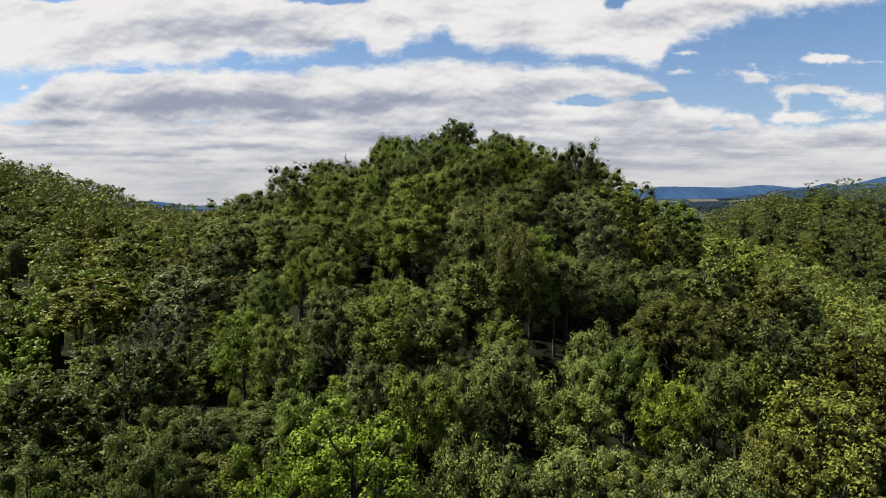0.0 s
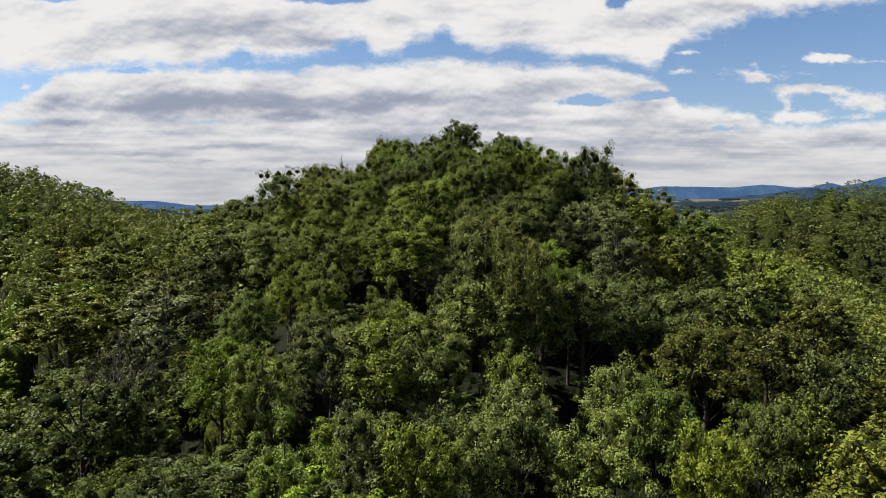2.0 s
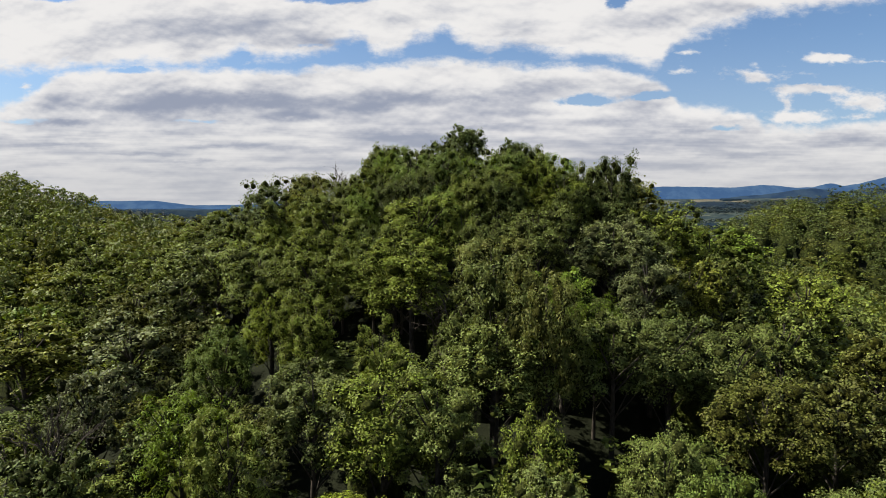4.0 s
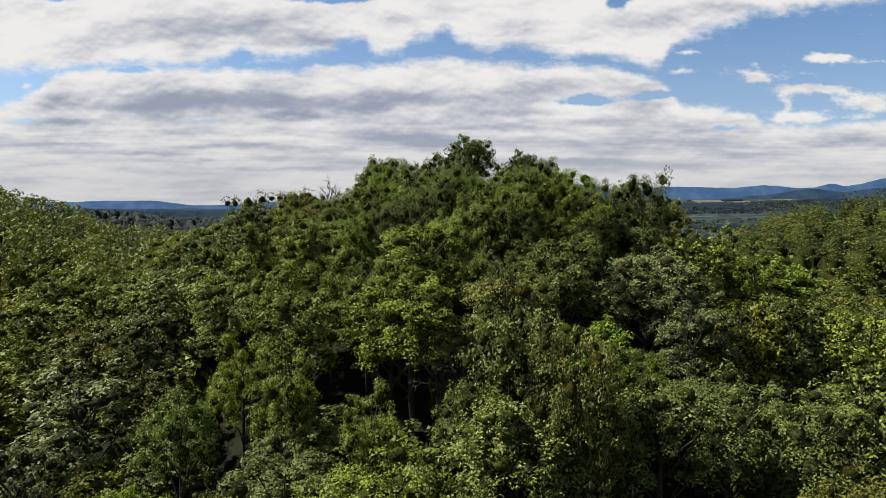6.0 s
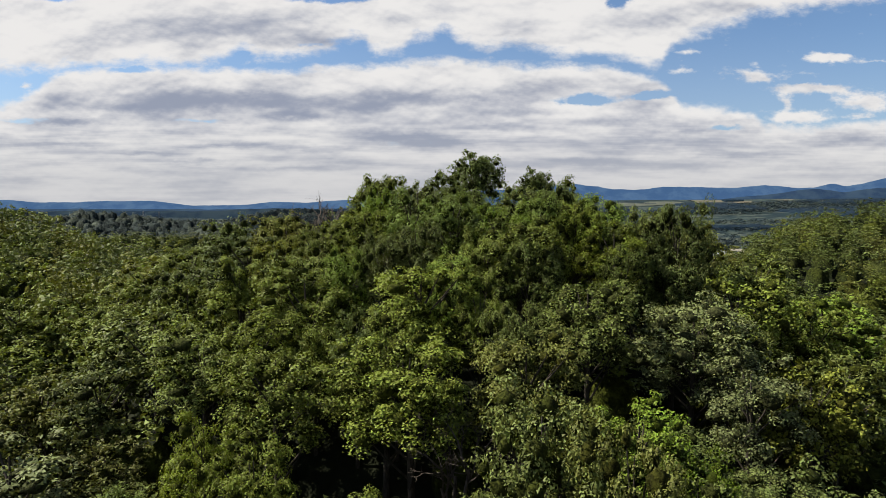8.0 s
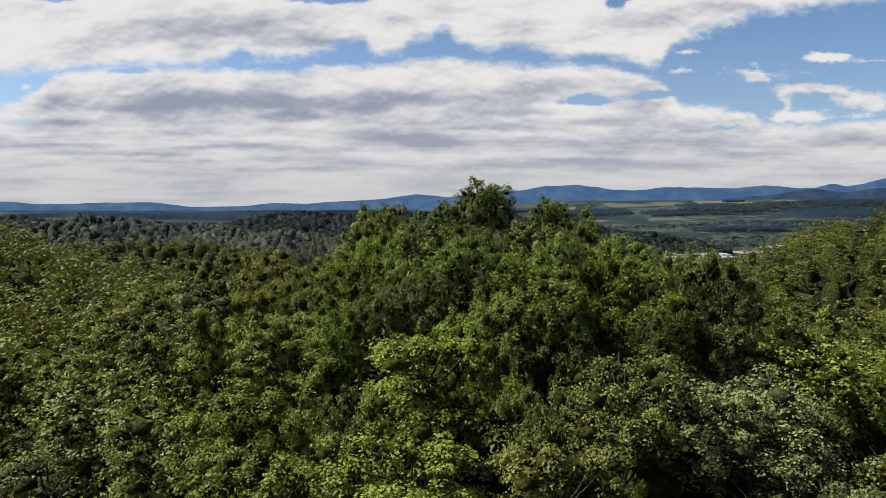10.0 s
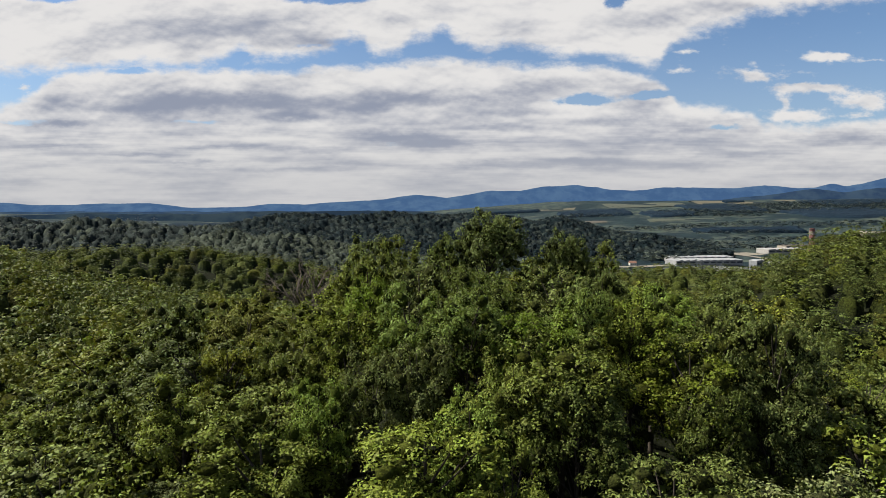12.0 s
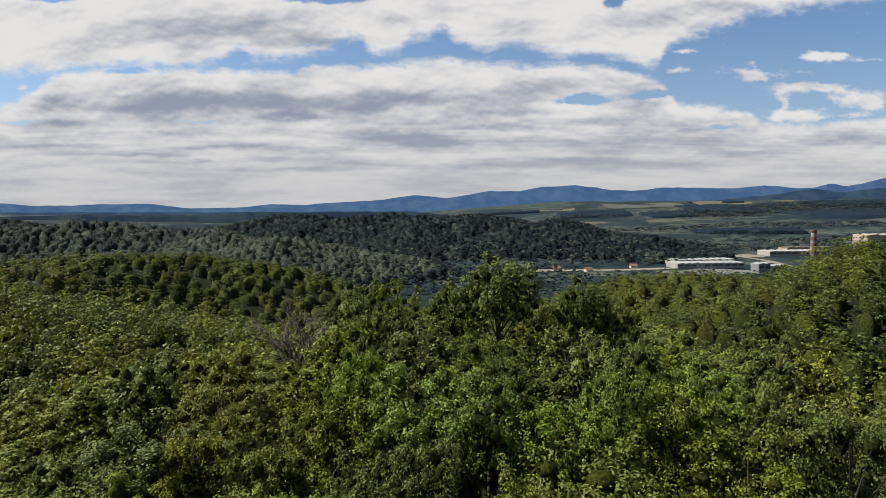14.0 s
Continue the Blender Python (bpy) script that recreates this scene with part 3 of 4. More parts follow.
plant(-20.4, 105.6, 54.4, 3.3, "yellow")
plant(28.7, 109.2, 53.3, 3.2, "yellow")
plant(-40.0, 116.3, 48.2, 4.4, "yellow")
plant(4.2, 30.4, 33.7, 2.4, "grey")
plant(10.9, 30.7, 33.1, 2.2, "grey")
plant(1.3, 31.9, 34.0, 2.2, "grey")
plant(14.0, 32.4, 33.1, 2.4, "grey")
plant(1.8, 41.7, 35.3, 2.2, "grey")
plant(-4.4, 42.7, 35.6, 2.2, "grey")
plant(4.5, 45.1, 36.3, 2.6, "grey")
plant(20.2, 46.3, 35.1, 2.2, "grey")
plant(11.8, 49.9, 36.7, 2.2, "grey")
plant(28.3, 53.9, 36.4, 2.5, "grey")
plant(-9.3, 56.2, 38.8, 3.3, "grey")
plant(12.1, 61.8, 41.4, 3.5, "grey")
plant(20.9, 62.4, 40.5, 3.4, "grey")
plant(0.9, 62.8, 41.3, 2.2, "grey")
plant(27.5, 66.6, 40.8, 3.3, "grey")
plant(3.6, 76.1, 48.3, 2.2, "grey")
plant(18.9, 77.9, 47.4, 2.8, "grey")
plant(8.9, 78.2, 49.6, 3.5, "grey")
plant(-19.8, 81.1, 45.4, 3.8, "grey")
plant(-28.8, 83.0, 42.4, 3.6, "grey")
plant(-3.8, 87.4, 53.6, 2.2, "grey")
plant(-6.6, 87.4, 52.9, 2.2, "grey")
plant(-26.5, 88.0, 45.6, 4.2, "grey")
plant(-31.8, 92.7, 44.7, 3.2, "grey")
plant(-4.2, 99.3, 57.6, 2.7, "grey")
plant(7.1, 99.9, 57.4, 2.6, "grey")
plant(-16.6, 35.2, 34.5, 2.2, "dark")
plant(19.3, 36.3, 33.1, 2.2, "olive")
plant(-27.3, 42.4, 34.7, 3.5, "dark")
plant(-25.1, 49.3, 35.4, 3.4, "dark")
plant(-22.6, 50.7, 35.4, 2.4, "dark")
plant(20.4, 55.5, 38.3, 3.4, "olive")
plant(3.8, 72.7, 46.9, 3.6, "olive")
plant(22.4, 73.4, 44.4, 3.0, "olive")
plant(21.7, 95.0, 53.6, 3.4, "olive")
plant(7.3, 32.1, 33.7, 2.7, "pale")
plant(9.0, 42.7, 35.5, 2.7, "pale")
plant(23.0, 46.2, 34.8, 2.2, "pale")
plant(4.7, 50.6, 37.4, 2.2, "pale")
plant(-0.9, 54.0, 38.7, 3.2, "pale")
plant(-4.4, 55.1, 39.2, 3.8, "pale")
plant(3.2, 60.7, 41.4, 3.8, "pale")
plant(-5.3, 62.3, 40.6, 2.2, "pale")
plant(-3.3, 72.3, 46.3, 4.1, "green")
plant(-5.2, 74.5, 46.8, 3.7, "green")
plant(1.3, 79.2, 49.5, 2.2, "pale")
plant(36.7, 79.7, 42.8, 3.7, "pale")
plant(-22.2, 85.0, 45.8, 2.9, "pale")
plant(-29.4, 91.0, 45.6, 4.4, "pale")
plant(-33.6, 105.3, 48.1, 3.9, "pale")
plant(-28.8, 64.7, 36.5, 2.9, "silver")
plant(18.0, 73.0, 45.4, 3.4, "silver")
plant(-30.4, 74.5, 39.2, 4.7, "silver")
plant(16.2, 78.0, 48.4, 4.1, "silver")

# shadowy gaps between the crowns: middle x, y, half widths
GAPS = ((-4.2, 65.0, 3.2, 3.0), (7.6, 45.0, 3.0, 2.5), (18.5, 51.5, 4.0, 2.5), (-13.5, 44.0, 1.8, 1.8))


def in_gap(x, y):
    return any(((x - a) / s) ** 2 + ((y - c) / t) ** 2 < 1 for a, c, s, t in GAPS)


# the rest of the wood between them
# leaf tints darkened for the cloud shade over the slopes and ridges
CLOUD_DIM = ("green", "dark", "dark", "grey", "dark", "olive")
FILL = ("dark", "green", "dark", "grey", "olive", "dark", "green")
NAMES = ("green", "green", "dark", "grey", "pale", "olive", "yellow", "green", "dark", "grey")
for _ in range(6000):
    if len(planted) >= 296:
        break
    y = rng.uniform(18, 122)
    x = rng.uniform(-1, 1) * min(0.72 * y + 6, 48)
    radius = rng.uniform(2.5, 3.5)
    if not in_gap(x, y) and all((x - a) ** 2 + (y - b) ** 2 > (0.66 * (radius + c)) ** 2 for a, b, c in planted):
        plant(x, y, float(canopy(x, y)) + rng.uniform(-4.6, -1.2), radius, FILL[int(rng.integers(len(FILL)))])

# dead and bare trees
for x, y, top, wide, turn in ((-18.0, 117.9, 57.6, 1.9, 0.3), (-15.4, 114.0, 55.2, 1.7, 2.0), (-26.5, 57.0, 38.0, 1.0, 4.0), (-0.6, 69.0, 43.9, 1.3, 1.2)):
    foot = float(ground_height(x, y))
    tall = (top - foot) / 9.0
    tree = copy_thing(BARE, Matrix.Translation((x, y, foot)) @ Matrix.Rotation(turn, 4, "Z") @ Matrix.Diagonal((tall * wide, tall * wide, tall, 1)))
    tagged(tree, "dead grey tree with bare forking twigs", "tree", "dead trees")
for kind in (*KINDS, *FINE, SPRAY, ROUND, BARE):
    for part in list(kind.children):
        bpy.data.objects.remove(part)
    bpy.data.objects.remove(kind)


def sprinkle(name, label, places, sprays, size, boughs, spread):
    """Woods too many to count: one mesh of small trees (x, y, foot, height, radius, tint)."""
    gen = np.random.default_rng(len(places))
    shapes = []
    for s in range(9):
        g = np.random.default_rng(100 + s)
        lumps = crown_lumps(g, 3.0, 1.5, 10.6, boughs, 0.0, max(1.0, 5.0 / boughs ** 0.6))
        outer = leaves(clumps(lumps, g, 4, 0.55) if sprays > 120 else lumps, sprays, size * 3.0 / spread, g, up=0.15, loose=0.25)
        shapes.append(outer)
    verts, tints = [], []
    for i, (x, y, z, tall, radius, tint) in enumerate(places):
        pts = shapes[i % 9]
        b = gen.uniform(0, 6.28)
        c, s = math.cos(b) * radius / 3, math.sin(b) * radius / 3
        verts.append(np.stack([x + pts[:, 0] * c - pts[:, 1] * s, y + pts[:, 0] * s + pts[:, 1] * c, z + pts[:, 2] * tall / 11], 1))
        colour = np.tile((*tint, 1.0), (len(pts), 1))
        tints.append(colour)
    verts, tints = np.concatenate(verts), np.concatenate(tints)
    count = len(verts)
    data = bpy.data.meshes.new(name)
    data.vertices.add(count)
    data.vertices.foreach_set("co", verts.astype(np.float32).ravel())
    data.loops.add(count)
    data.loops.foreach_set("vertex_index", np.arange(count, dtype=np.int32))
    data.polygons.add(count // 3)
    data.polygons.foreach_set("loop_start", np.arange(0, count, 3, dtype=np.int32))
    data.update(calc_edges=True)
    data.attributes.new("tint", "FLOAT_COLOR", "POINT").data.foreach_set("color", tints.astype(np.float32).ravel())
    data.materials.append(FAR_LEAF)
    tagged(new(name, data), label, "woods", kind="stuff")


def scatter(seed, count, y0, y1, spread, gap, keep, back=0.0):
    """Random places between two distances, at least gap apart, where keep(x, y) allows."""
    gen = np.random.default_rng(seed)
    cells, found = {}, []
    for _ in range(count):
        y = math.sqrt(gen.uniform(y0 * y0, y1 * y1))
        x = gen.uniform(-1, 1) * (spread * y + 15)
        y -= back
        if not keep(x, y):
            continue
        key = (int(x // gap), int(y // gap))
        if any((x - a) ** 2 + (y - b) ** 2 < gap * gap for i in (-1, 0, 1) for j in (-1, 0, 1) for a, b in cells.get((key[0] + i, key[1] + j), ())):
            continue
        cells.setdefault(key, []).append((x, y))
        found.append((x, y))
    return found, gen


def woods(name, label, seed, count, y0, y1, spread, gap, sprays, size, boughs, keep, tall=11.0, dim=1.0, names=NAMES, back=0.0):
    found, gen = scatter(seed, count, y0, y1, spread, gap, keep, back)
    xy = np.array(found)
    foot = ground_height(xy[:, 0], xy[:, 1])
    places = []
    for (x, y), z in zip(found, foot):
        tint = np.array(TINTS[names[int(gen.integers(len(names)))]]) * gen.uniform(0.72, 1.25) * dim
        places.append((x, y, z, tall * gen.uniform(0.78, 1.18), gap * gen.uniform(0.50, 0.72), tint))
    sprinkle(name, label, places, sprays, size, boughs, gap * 0.6)
    return places


def free_of_planted(x, y):
    return all((x - a) ** 2 + (y - b) ** 2 > (0.5 * c + 2.0) ** 2 for a, b, c in planted)


def wooded(x, y):
    return float(canopy(x, y)) > -4


def on_hill(x, y):
    return abs(x) < 47 and y < 121


CLOSE_TREES = []
CLOSE_TREES += woods("near_woods", "dense green broadleaf woods on the slopes beside the hill", 31, 14000, 20, 185, 0.74, 5.6, 700, 0.22, 18, lambda x, y: x > -8 and free_of_planted(x, y) and not on_hill(x, y), dim=0.9)
CLOSE_TREES += woods("west_woods", "dense yellow-green broadleaf woods on the western slope", 39, 9000, 20, 125, 0.74, 5.6, 700, 0.22, 18, lambda x, y: x < -8 and free_of_planted(x, y) and not on_hill(x, y), names=("yellow", "green", "pale", "yellow", "green", "grey", "lime", "dark"))
CLOSE_TREES += woods("west_ridge_woods", "dark broadleaf woods on the western ridge", 41, 9000, 125, 200, 0.74, 5.8, 520, 0.27, 16, lambda x, y: x < -8 and y > 122, dim=0.9, names=("dark", "green", "grey", "pale", "yellow"))
CLOSE_TREES += woods("understory", "low young trees between the tall ones", 38, 9000, 18, 125, 0.74, 4.2, 300, 0.24, 10, lambda x, y: free_of_planted(x, y) and on_hill(x, y) and not in_gap(x, y), 6.5, 0.9)
woods("rear_woods", "dense green broadleaf woods at the foot of the hill", 37, 5000, 40, 104, 0.8, 6.0, 240, 0.42, 16, free_of_planted, back=84.0)
CLOSE_TREES += woods("slope_woods", "dense broadleaf woods on the slopes behind the hill, tinted for cloud shade", 32, 40000, 185, 330, 0.76, 7.4, 330, 0.38, 12, wooded, dim=0.72, names=CLOUD_DIM)
SHEET_TREES = []
RIDGE = woods("ridge_woods", "broadleaf woods on the ridges beyond, darkened for cloud shade", 35, 40000, 330, 660, 0.76, 8.6, 150, 0.60, 9, wooded, 9.4, 0.62, names=CLOUD_DIM)
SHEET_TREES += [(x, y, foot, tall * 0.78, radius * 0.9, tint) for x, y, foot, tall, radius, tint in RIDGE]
HILL_WOODS = (
    (-190, 860, 210, 190), (-475, 1050, 380, 290), (-700, 1010, 330, 270), (-900, 1280, 430, 330), (-300, 1440, 470, 420), (0, 1440, 430, 440),
    (240, 1370, 300, 340), (345, 1210, 150, 230))


def on_hills(x, y):
    return any(((x - a) / s) ** 2 + ((y - b) / t) ** 2 < 1 for a, b, s, t in HILL_WOODS)


def near_knoll(x, y):
    return ((x + 190) / 185) ** 2 + ((y - 850) / 165) ** 2 < 1


def west_hills(x, y):
    return on_hills(x, y) and x < -0.17 * y - 60 and y < 1200 and not near_knoll(x, y)


# lit knoll, shaded hills: sun and cloud shade come from the tints
SHEET_TREES += woods("knoll_woods", "grey-green woods on a low knoll, tinted light for the sun on them", 36, 16000, 640, 1060, 0.75, 8.0, 26, 1.0, 4, near_knoll, 12.0, 1.1, ("hazy",))
SHEET_TREES += woods("west_hill_woods", "olive-grey woods over rolling hills, with haze in their tint", 40, 40000, 640, 1500, 0.75, 8.6, 18, 1.1, 4, west_hills, 12.0, 1.0, ("mist", "mist", "mist", "hazy"))
SHEET_TREES += woods("hill_woods", "distant woods covering the rolling hills, cloud shade and haze in their tint", 33, 60000, 640, 1750, 0.75, 9.4, 12, 1.2, 4, lambda x, y: on_hills(x, y) and not near_knoll(x, y) and not west_hills(x, y), 12.0, 0.9, ("far", "far", "mist"))


def canopy_sheet(name, label, mat, trees, swell, half, columns, near, far, rows, rough, share, domed, boughs):
    """The closed canopy of the far woods: one surface heaped into a dome for every tree."""
    turn = np.radians(np.linspace(-half, half, columns))
    reach = np.geomspace(near, far, rows)
    r, t = np.meshgrid(reach, turn, indexing="ij")
    x, y = r * np.sin(t), r * np.cos(t)
    floor = ground_height(x, y)
    z = floor - 3.0
    tint = np.tile(np.array(TINTS["far"]), (*x.shape, 1))
    gen = np.random.default_rng(len(trees))
    for a, c, foot, tall, radius, colour in trees:
        # one broad dome and a few smaller boughs heaped on it
        full, high = radius * swell, tall * share
        lumps = [(0.0, 0.0, full, high * 0.92)]
        for _ in range(boughs):
            turn_, out = gen.uniform(0, 6.28), gen.uniform(0.25, 0.72) * full
            lumps.append((out * math.cos(turn_), out * math.sin(turn_), full * gen.uniform(0.34, 0.55), high * (gen.uniform(0.92, 1.08) - 0.42 * (out / full) ** 2)))
        for dx, dy, wide, top in lumps:
            px, py = a + dx, c + dy
            d, b_ = math.hypot(px, py), math.atan2(px, py)
            i0, i1 = np.searchsorted(reach, (d - wide, d + wide))
            j0, j1 = np.searchsorted(turn, (b_ - wide / d, b_ + wide / d))
            if i1 <= i0 or j1 <= j0:
                continue
            s = (slice(i0, i1), slice(j0, j1))
            f = ((x[s] - px) ** 2 + (y[s] - py) ** 2) / wide ** 2
            rise = foot + top - min(wide * domed, top * 0.7) * (1 - np.sqrt(np.clip(1 - f, 0, 1))) - np.where(f < 1, 0, 50)
            over = rise > z[s]
            z[s] = np.where(over, rise, z[s])  # the higher dome wins
            tint[s] = np.where(over[..., None], colour, tint[s])
    z = z + np.random.default_rng(3).normal(0, rough, z.shape) * (z > floor)
    verts = np.stack([x, y, z], -1).reshape(-1, 3)
    k = len(turn)
    keep = (z > floor)
    keep = keep[:-1, :-1] | keep[1:, :-1] | keep[:-1, 1:] | keep[1:, 1:]
    ii, jj = np.nonzero(keep)
    base = ii * k + jj
    faces = np.stack([base, base + 1, base + k + 1, base + k], 1)[:, ::-1]
    ob = mesh_object(name, verts.tolist(), faces.tolist(), mat, smooth=True)
    ob.data.attributes.new("tint", "FLOAT_COLOR", "POINT").data.foreach_set("color", np.concatenate([tint.reshape(-1, 3), np.ones((len(verts), 1))], 1).astype(np.float32).ravel())
    tagged(ob, label, "woods", kind="stuff")


canopy_sheet("far_canopy", "closed canopy of the distant woods, haze and cloud shade in its tint", FAR_CANOPY, SHEET_TREES, 1.0, 41, 500, 322, 1790, 440, 0.35, 0.84, 0.8, 4)
canopy_sheet("near_canopy", "closed green canopy of the woods round the hill, darkened like shaded gaps", NEAR_CANOPY, CLOSE_TREES, 0.86, 42, 400, 17, 345, 400, 0.25, 0.52, 1.2, 5)
STRIPS = (
    (-30, 740, 190, 130), (180, 1120, 140, 90), (60, 1000, 200, 80),
    (520, 2350, 130, 80), (960, 2280, 200, 190), (1420, 2420, 340, 280), (740, 1590, 130, 36), (470, 1330, 230, 90), (760, 1420, 240, 40), (250, 1000, 150, 45),
    (330, 1120, 110, 50), (1000, 1750, 240, 60), (-60, 960, 160, 50), (690, 1800, 260, 60), (560, 860, 60, 40), (900, 1330, 260, 60), (190, 740, 330, 75), (60, 860, 110, 90), (330, 1065, 160, 40))


def on_strips(x, y):
    return any(((x - a) / s) ** 2 + ((y - b) / t) ** 2 < 1 for a, b, s, t in STRIPS)


woods("valley_woods", "belts of trees across the valley fields, tinted dark blue for haze", 34, 30000, 600, 2800, 0.75, 11.0, 26, 2.2, 3, on_strips, 11.0, 1.0, ("far", "far", "far", "hazy"))


# ---- the works in the valley ----
def box_mesh(bm, x0, y0, z0, x1, y1, z1, turn=0.0, bevel=0.0):
    m = pose((x0 + x1) / 2, (y0 + y1) / 2, (z0 + z1) / 2, 0, 0, turn) @ Matrix.Diagonal((x1 - x0, y1 - y0, z1 - z0, 1))
    made = bmesh.ops.create_cube(bm, size=1, matrix=m)
    if bevel:
        edges = list({e for v in made["verts"] for e in v.link_edges})
        bmesh.ops.bevel(bm, geom=edges, offset=bevel, segments=1, affect="EDGES")


def part(name, bm, mat, parent, label=""):
    data = bpy.data.meshes.new(name)
    bm.to_mesh(data)
    bm.free()
    data.materials.append(mat)
    ob = new(name, data)
    ob.parent = parent
    return tagged(ob, label)


def stand(name, x, y, turn, label, category, group=""):
    """The foot of a thing, on the ground."""
    ob = new(name)
    ob.matrix_basis = pose(x, y, float(ground_height(x, y)) - 0.2, 0, 0, turn)
    return tagged(ob, label, category, group)


CONCRETE = plain_material("concrete", (0.210, 0.180, 0.145), 0.15, 0.15)
CLADDING = plain_material("white_cladding", (0.205, 0.196, 0.182), 0.12, 0.2, 0.6)
SHEET = plain_material("grey_sheet", (0.190, 0.190, 0.186), 0.25, 0.2, 0.5)
DARK_WALL = plain_material("dark_wall", (0.118, 0.122, 0.126), 0.2, 0.3)
RED = plain_material("red_paint", (0.111, 0.044, 0.037), 0.35, 0.3)
# faded white, dimmed further for the shade the chimney stands in
PALE = plain_material("pale_paint", (0.170, 0.145, 0.130), 0.25, 0.3)
STEEL = plain_material("galvanised_steel", (0.163, 0.167, 0.170), 0.2, 2.0, 0.45, 0.6)
GLASS = plain_material("window_dark", (0.037, 0.044, 0.052), 0.2, 1.0, 0.15)
TILE = plain_material("roof_tile", (0.141, 0.074, 0.052), 0.25, 0.8)
PLASTER = plain_material("plaster", (0.459, 0.422, 0.355), 0.12, 0.5)
DIRT = plain_material("dirt_track", (0.141, 0.122, 0.092), 0.15, 0.05, 0.95)
GRAVEL = plain_material("gravel", (0.096, 0.096, 0.089), 0.25, 0.1, 0.95)
STRAW = plain_material("stubble_field", (0.068, 0.059, 0.036), 0.2, 0.02, 0.95)
HAY = plain_material("pale_meadow", (0.038, 0.042, 0.027), 0.2, 0.02, 0.95)
EARTHY = plain_material("ploughed_field", (0.058, 0.047, 0.034), 0.15, 0.02, 0.95)


def chimney(x, y, height, radius):
    thing = stand("chimney", x, y, 0, "tall round factory chimney with faded red and white bands", "chimney")
    bands = 8
    for k in range(bands):
        bm = bmesh.new()
        lo, hi = height * k / bands, height * (k + 1) / bands
        r0, r1 = radius * (1.12 - 0.2 * k / bands), radius * (1.12 - 0.2 * (k + 1) / bands)
        bmesh.ops.create_cone(bm, cap_ends=True, segments=28, radius1=r0, radius2=r1, depth=hi - lo, matrix=Matrix.Translation((0, 0, (lo + hi) / 2)))
        part("band", bm, RED if k % 2 else PALE, thing, "faded red band" if k % 2 else "faded white band")
    for z in (height * 0.62, height * 0.97):
        bm = bmesh.new()
        bmesh.ops.create_cone(bm, cap_ends=True, segments=28, radius1=radius * 1.22, radius2=radius * 1.22, depth=0.6, matrix=Matrix.Translation((0, 0, z)))
        part("gallery", bm, STEEL, thing, "steel walkway ring")


def hall(x, y, turn, long, deep, high, wall_mat, roof_mat, label, bays=8):
    """A flat industrial hall: walls, a low ridged roof, window band and doors."""
    thing = stand("factory_hall", x, y, turn, label, "building", "factory buildings")
    bm = bmesh.new()
    box_mesh(bm, -long / 2, -deep / 2, 0, long / 2, deep / 2, high, bevel=0.1)
    part("wall", bm, wall_mat, thing)
    for k in range(bays):
        a, c = -long / 2 + long * k / bays, -long / 2 + long * (k + 1) / bays
        bm = bmesh.new()
        pts = [(a, -deep / 2 - 0.5, high), (c, -deep / 2 - 0.5, high), (c, deep / 2 + 0.5, high), (a, deep / 2 + 0.5, high)]
        low = [bm.verts.new(p) for p in pts]
        top = [bm.verts.new((p[0] * 0.98 + (a + c) / 2 * 0.02, p[1], high + (1.9 if p[0] == c else 0.5))) for p in pts]
        bm.faces.new(low[::-1]), bm.faces.new(top)
        for i in range(4):
            bm.faces.new((low[i], low[(i + 1) % 4], top[(i + 1) % 4], top[i]))
        part("roof_bay", bm, roof_mat, thing)
        bm = bmesh.new()
        box_mesh(bm, a + 1.2, -deep / 2 - 0.12, high * 0.55, c - 1.2, -deep / 2 + 0.1, high * 0.85)
        part("window", bm, GLASS, thing, "dark strip window")


def lattice_mast(x, y, height, width, arms):
    thing = stand("lattice_pylon", x, y, 20, "grey steel lattice power pylon with cross arms", "pylon", "power pylons")
    levels = 7
    for i, j in ((-1, -1), (1, -1), (1, 1), (-1, 1)):
        v, f = tube(((i * width / 2, j * width / 2, 0), (i * width * 0.16, j * width * 0.16, height)), (0.22, 0.16), 4)
        mesh_object("leg", v, f, STEEL, thing)
    pieces = []
    for k in range(levels):
        z0, z1 = height * k / levels, height * (k + 1) / levels
        w0, w1 = width / 2 * (1 - 0.68 * k / levels), width / 2 * (1 - 0.68 * (k + 1) / levels)
        for i, j, a, c in ((-1, -1, 1, -1), (1, -1, 1, 1), (1, 1, -1, 1), (-1, 1, -1, -1)):
            pieces.append(tube(((i * w0, j * w0, z0), (a * w1, c * w1, z1)), (0.12, 0.12), 3))
    mesh_object("bracing", *join(pieces), STEEL, thing)
    for z in arms:
        v, f = tube(((-width * 0.95, 0, z), (width * 0.95, 0, z)), (0.2, 0.2), 4)
        mesh_object("cross_arm", v, f, STEEL, thing)


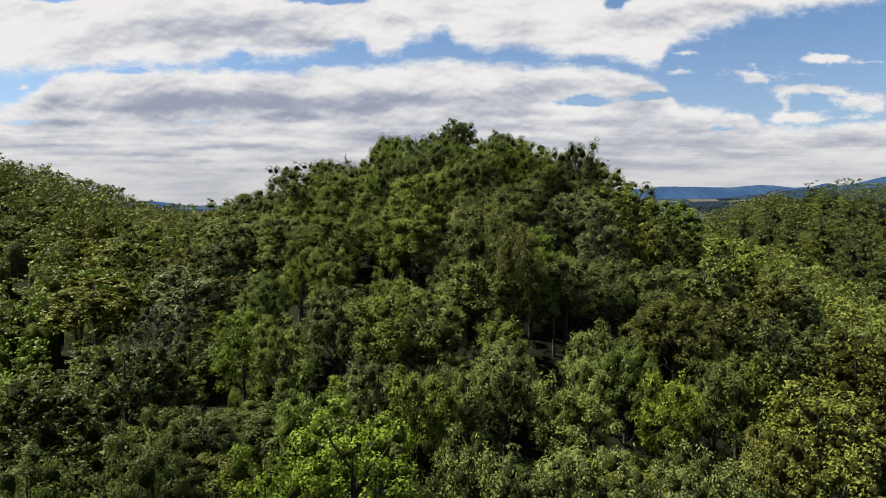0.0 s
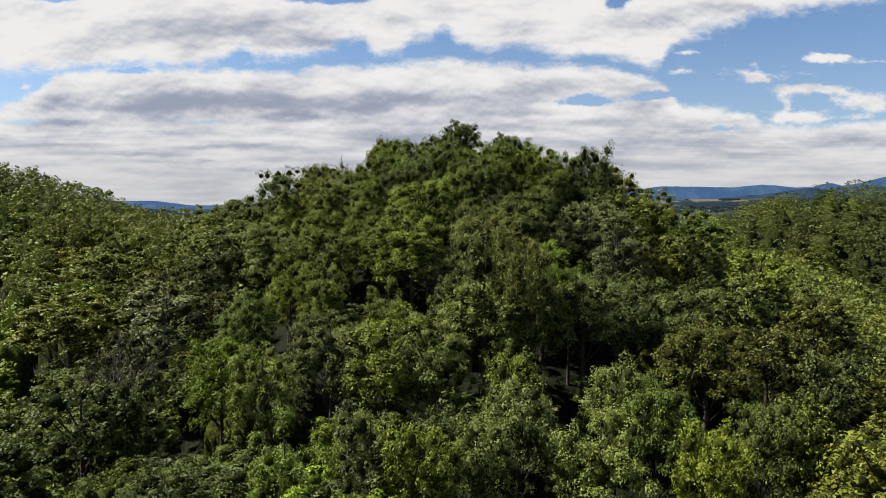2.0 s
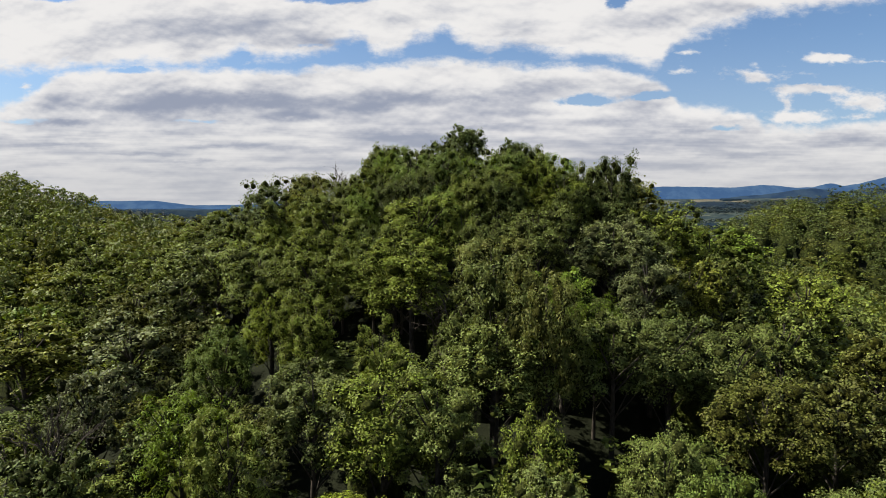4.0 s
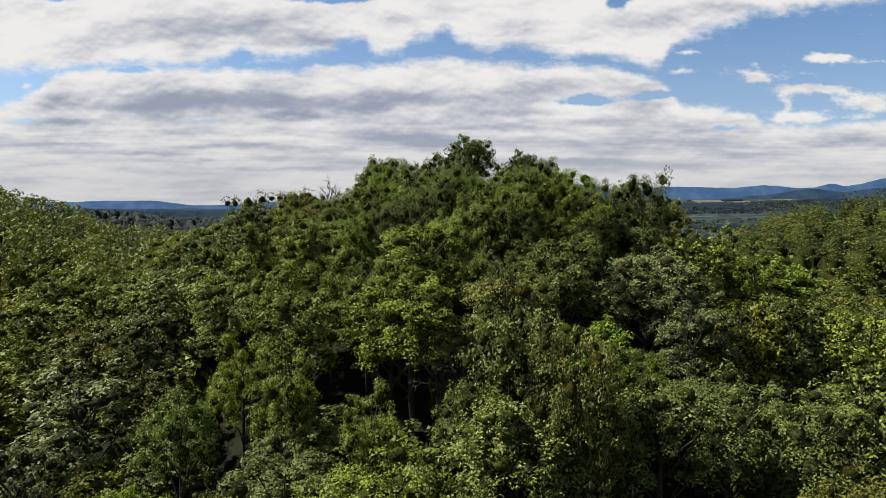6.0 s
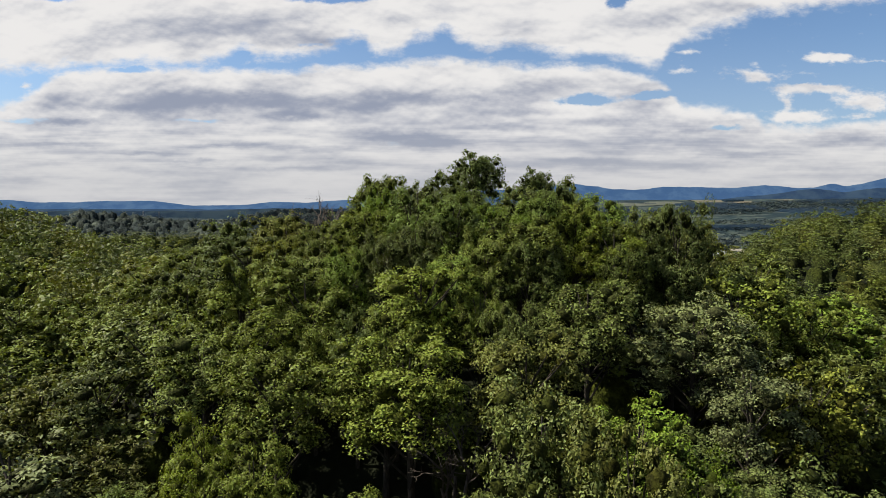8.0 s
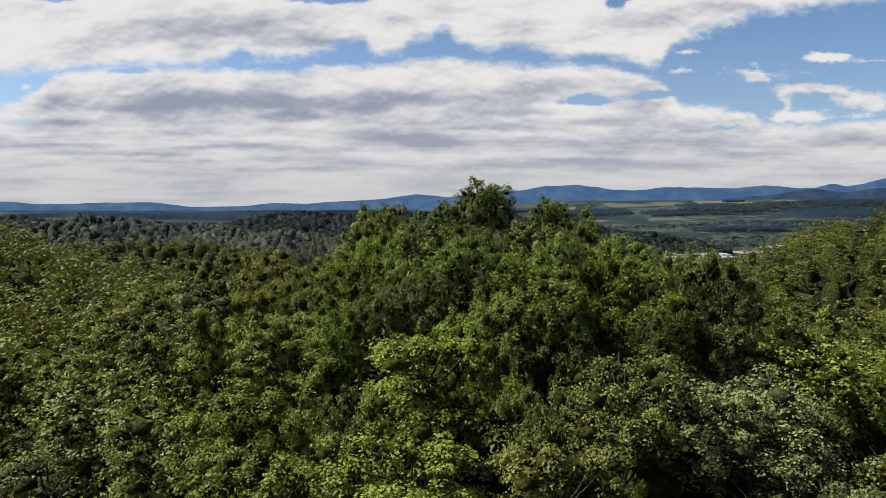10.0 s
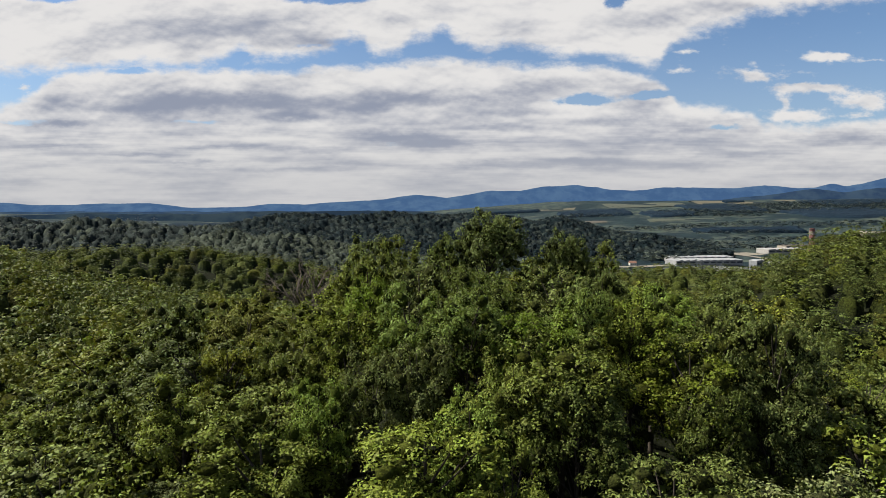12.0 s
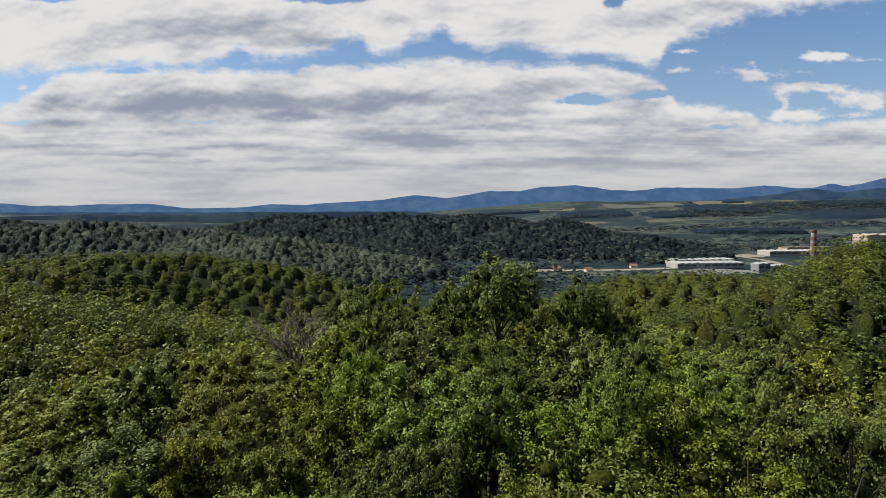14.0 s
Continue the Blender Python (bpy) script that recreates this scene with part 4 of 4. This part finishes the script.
def house(x, y, turn, long, deep, high):
    thing = stand("house", x, y, turn, "small plastered house with a red tiled gable roof", "house", "valley houses")
    bm = bmesh.new()
    box_mesh(bm, -long / 2, -deep / 2, 0, long / 2, deep / 2, high)
    part("wall", bm, PLASTER, thing)
    bm = bmesh.new()
    ends = [[bm.verts.new((s * (long / 2 + 0.4), p, z)) for p, z in ((-deep / 2 - 0.5, high - 0.2), (0, high + deep * 0.4), (deep / 2 + 0.5, high - 0.2))] for s in (-1, 1)]
    bm.faces.new(ends[0]), bm.faces.new(ends[1][::-1])
    for i in range(3):
        bm.faces.new((ends[0][i], ends[1][i], ends[1][(i + 1) % 3], ends[0][(i + 1) % 3]))
    part("roof", bm, TILE, thing, "red tiled gable roof")
    for k in (-0.3, 0.0, 0.3):
        bm = bmesh.new()
        box_mesh(bm, k * long - 0.6, -deep / 2 - 0.06, high * 0.4, k * long + 0.6, -deep / 2 + 0.1, high * 0.75)
        part("window", bm, GLASS, thing)


def drape(name, label, category, mat, corners, lift=0.6, steps=14):
    """A patch of land cover laid on the ground inside four corners."""
    a, b_, c, d = [Vector((*p, 0)) for p in corners]
    verts = []
    for i in range(steps + 1):
        for j in range(steps + 1):
            u, v = i / steps, j / steps
            wave = 0.10 * math.sin(u * 9 + v * 4 + a.x) + 0.05 * math.sin(u * 23 + a.y)
            p = (a.lerp(b_, u)).lerp(d.lerp(c, u), min(1, max(0, v * (0.8 + 0.2 * math.sin(u * 3.1)) + wave * v)))
            verts.append((p.x, p.y, float(ground_height(p.x, p.y)) + lift))
    k = steps + 1
    faces = [(i * k + j, (i + 1) * k + j, (i + 1) * k + j + 1, i * k + j + 1) for i in range(steps) for j in range(steps)]
    tagged(mesh_object(name, verts, faces, mat, smooth=True), label, category, kind="structure")


def grove(corners, height=9.0, columns=70, rows=34):
    """A dark belt of far woods between the fields, haze blue in its tint: one closed canopy with a ragged rim."""
    a, b_, c, d = [Vector((*p, 0)) for p in corners]
    verts, tints = [], []
    gen = np.random.default_rng(int(abs(a.x) + a.y))
    for i in range(columns + 1):
        for j in range(rows + 1):
            u, v = i / columns, j / rows
            p = a.lerp(b_, u).lerp(d.lerp(c, u), v)
            rim = min(u, 1 - u, v, 1 - v)
            ragged = noise.noise(Vector((p.x * 0.012, p.y * 0.012, a.x)))
            inside = rim * 9 + ragged * 0.9 - 0.35
            bump = noise.noise(Vector((p.x * 0.06, p.y * 0.06, 0.3)))
            verts.append((p.x, p.y, float(ground_height(p.x, p.y)) - 4 + min(1, max(0, inside * 3)) * (height + 3 + 3 * bump) + gen.normal(0, 0.5)))
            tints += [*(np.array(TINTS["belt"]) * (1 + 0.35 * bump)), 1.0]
    k = rows + 1
    faces = [(i * k + j, (i + 1) * k + j, (i + 1) * k + j + 1, i * k + j + 1) for i in range(columns) for j in range(rows)]
    ob = mesh_object("valley_grove", verts, faces, FAR_CANOPY, smooth=True)
    ob.data.attributes.new("tint", "FLOAT_COLOR", "POINT").data.foreach_set("color", np.array(tints, np.float32))
    tagged(ob, "belt of woods between the valley fields, tinted blue for haze", "woods", kind="stuff")


chimney(640, 1150, 46, 4.7)
hall(361, 930, 6, 96, 34, 6.5, SHEET, SHEET, "long low grey metal factory hall with ridged roof", 10)
hall(376, 985, 6, 92, 30, 7.0, CLADDING, SHEET, "low pale factory hall with grey ridged roof", 9)
hall(622, 1185, 3, 104, 40, 8.0, CLADDING, CLADDING, "long white factory warehouse with flat white roof", 8)
hall(690, 1260, 3, 90, 30, 11.0, CONCRETE, EARTHY, "brown-roofed factory hall behind the warehouse", 7)
hall(404, 862, 12, 17, 15, 11.5, DARK_WALL, SHEET, "dark grey boxy factory annex", 2)
hall(424, 868, 12, 20, 16, 9.0, CLADDING, SHEET, "pale boxy factory annex", 2)
hall(676, 1010, -4, 92, 40, 44.0, CONCRETE, CONCRETE, "tall cream concrete silo building", 6)
for x, y, tall in ((289, 775, 22), (300, 790, 19), (306, 778, 16), (322, 786, 15)):
    lattice_mast(x, y, tall, 3.6, (tall * 0.7, tall * 0.88))
lattice_mast(-505, 1150, 34, 5.0, (22, 27, 31))
lattice_mast(-540, 1165, 34, 5.0, (22, 27, 31))
for x, y, turn, long in ((188, 880, 15, 9), (150, 900, -10, 10), (262, 930, 0, 9)):
    house(x, y, turn, long, 7.0, 3.6)
drape("road_track", "pale dirt road running down to the works", "road", DIRT, ((520, 1290), (540, 1290), (500, 905), (488, 905)), 0.5, 20)
drape("ground_yard", "bare pale yard of packed earth", "ground", DIRT, ((500, 1210), (560, 1220), (570, 1150), (500, 1140)), 0.4)
drape("ground_lot", "grey gravel lot round the works", "ground", GRAVEL, ((270, 830), (470, 850), (480, 900), (280, 900)), 0.3)
drape("ground_village", "pale gravel clearing by the houses", "ground", DIRT, ((110, 880), (310, 905), (320, 925), (110, 905)), 0.4)
drape("field_straw", "golden stubble field on the far slope", "field", STRAW, ((1120, 2800), (1330, 2760), (1440, 3150), (1200, 3250)), 1.0)
drape("field_pale", "pale meadow on the far plateau", "field", HAY, ((700, 2720), (1040, 2720), (1090, 3000), (740, 3050)), 1.0)
drape("field_brown", "brown ploughed field in the valley", "field", EARTHY, ((280, 2060), (520, 2060), (540, 2170), (290, 2180)), 1.0)
drape("field_green", "pale green meadow in the valley", "field", HAY, ((640, 2020), (860, 2040), (880, 2130), (660, 2120)), 1.0)
drape("field_strip", "narrow pale field along the woods", "field", STRAW, ((120, 2800), (560, 2780), (590, 2880), (130, 2900)), 1.0)
drape("field_corner", "small straw-coloured field below the foothills", "field", STRAW, ((1500, 2960), (1620, 2960), (1650, 3080), (1520, 3080)), 1.0)
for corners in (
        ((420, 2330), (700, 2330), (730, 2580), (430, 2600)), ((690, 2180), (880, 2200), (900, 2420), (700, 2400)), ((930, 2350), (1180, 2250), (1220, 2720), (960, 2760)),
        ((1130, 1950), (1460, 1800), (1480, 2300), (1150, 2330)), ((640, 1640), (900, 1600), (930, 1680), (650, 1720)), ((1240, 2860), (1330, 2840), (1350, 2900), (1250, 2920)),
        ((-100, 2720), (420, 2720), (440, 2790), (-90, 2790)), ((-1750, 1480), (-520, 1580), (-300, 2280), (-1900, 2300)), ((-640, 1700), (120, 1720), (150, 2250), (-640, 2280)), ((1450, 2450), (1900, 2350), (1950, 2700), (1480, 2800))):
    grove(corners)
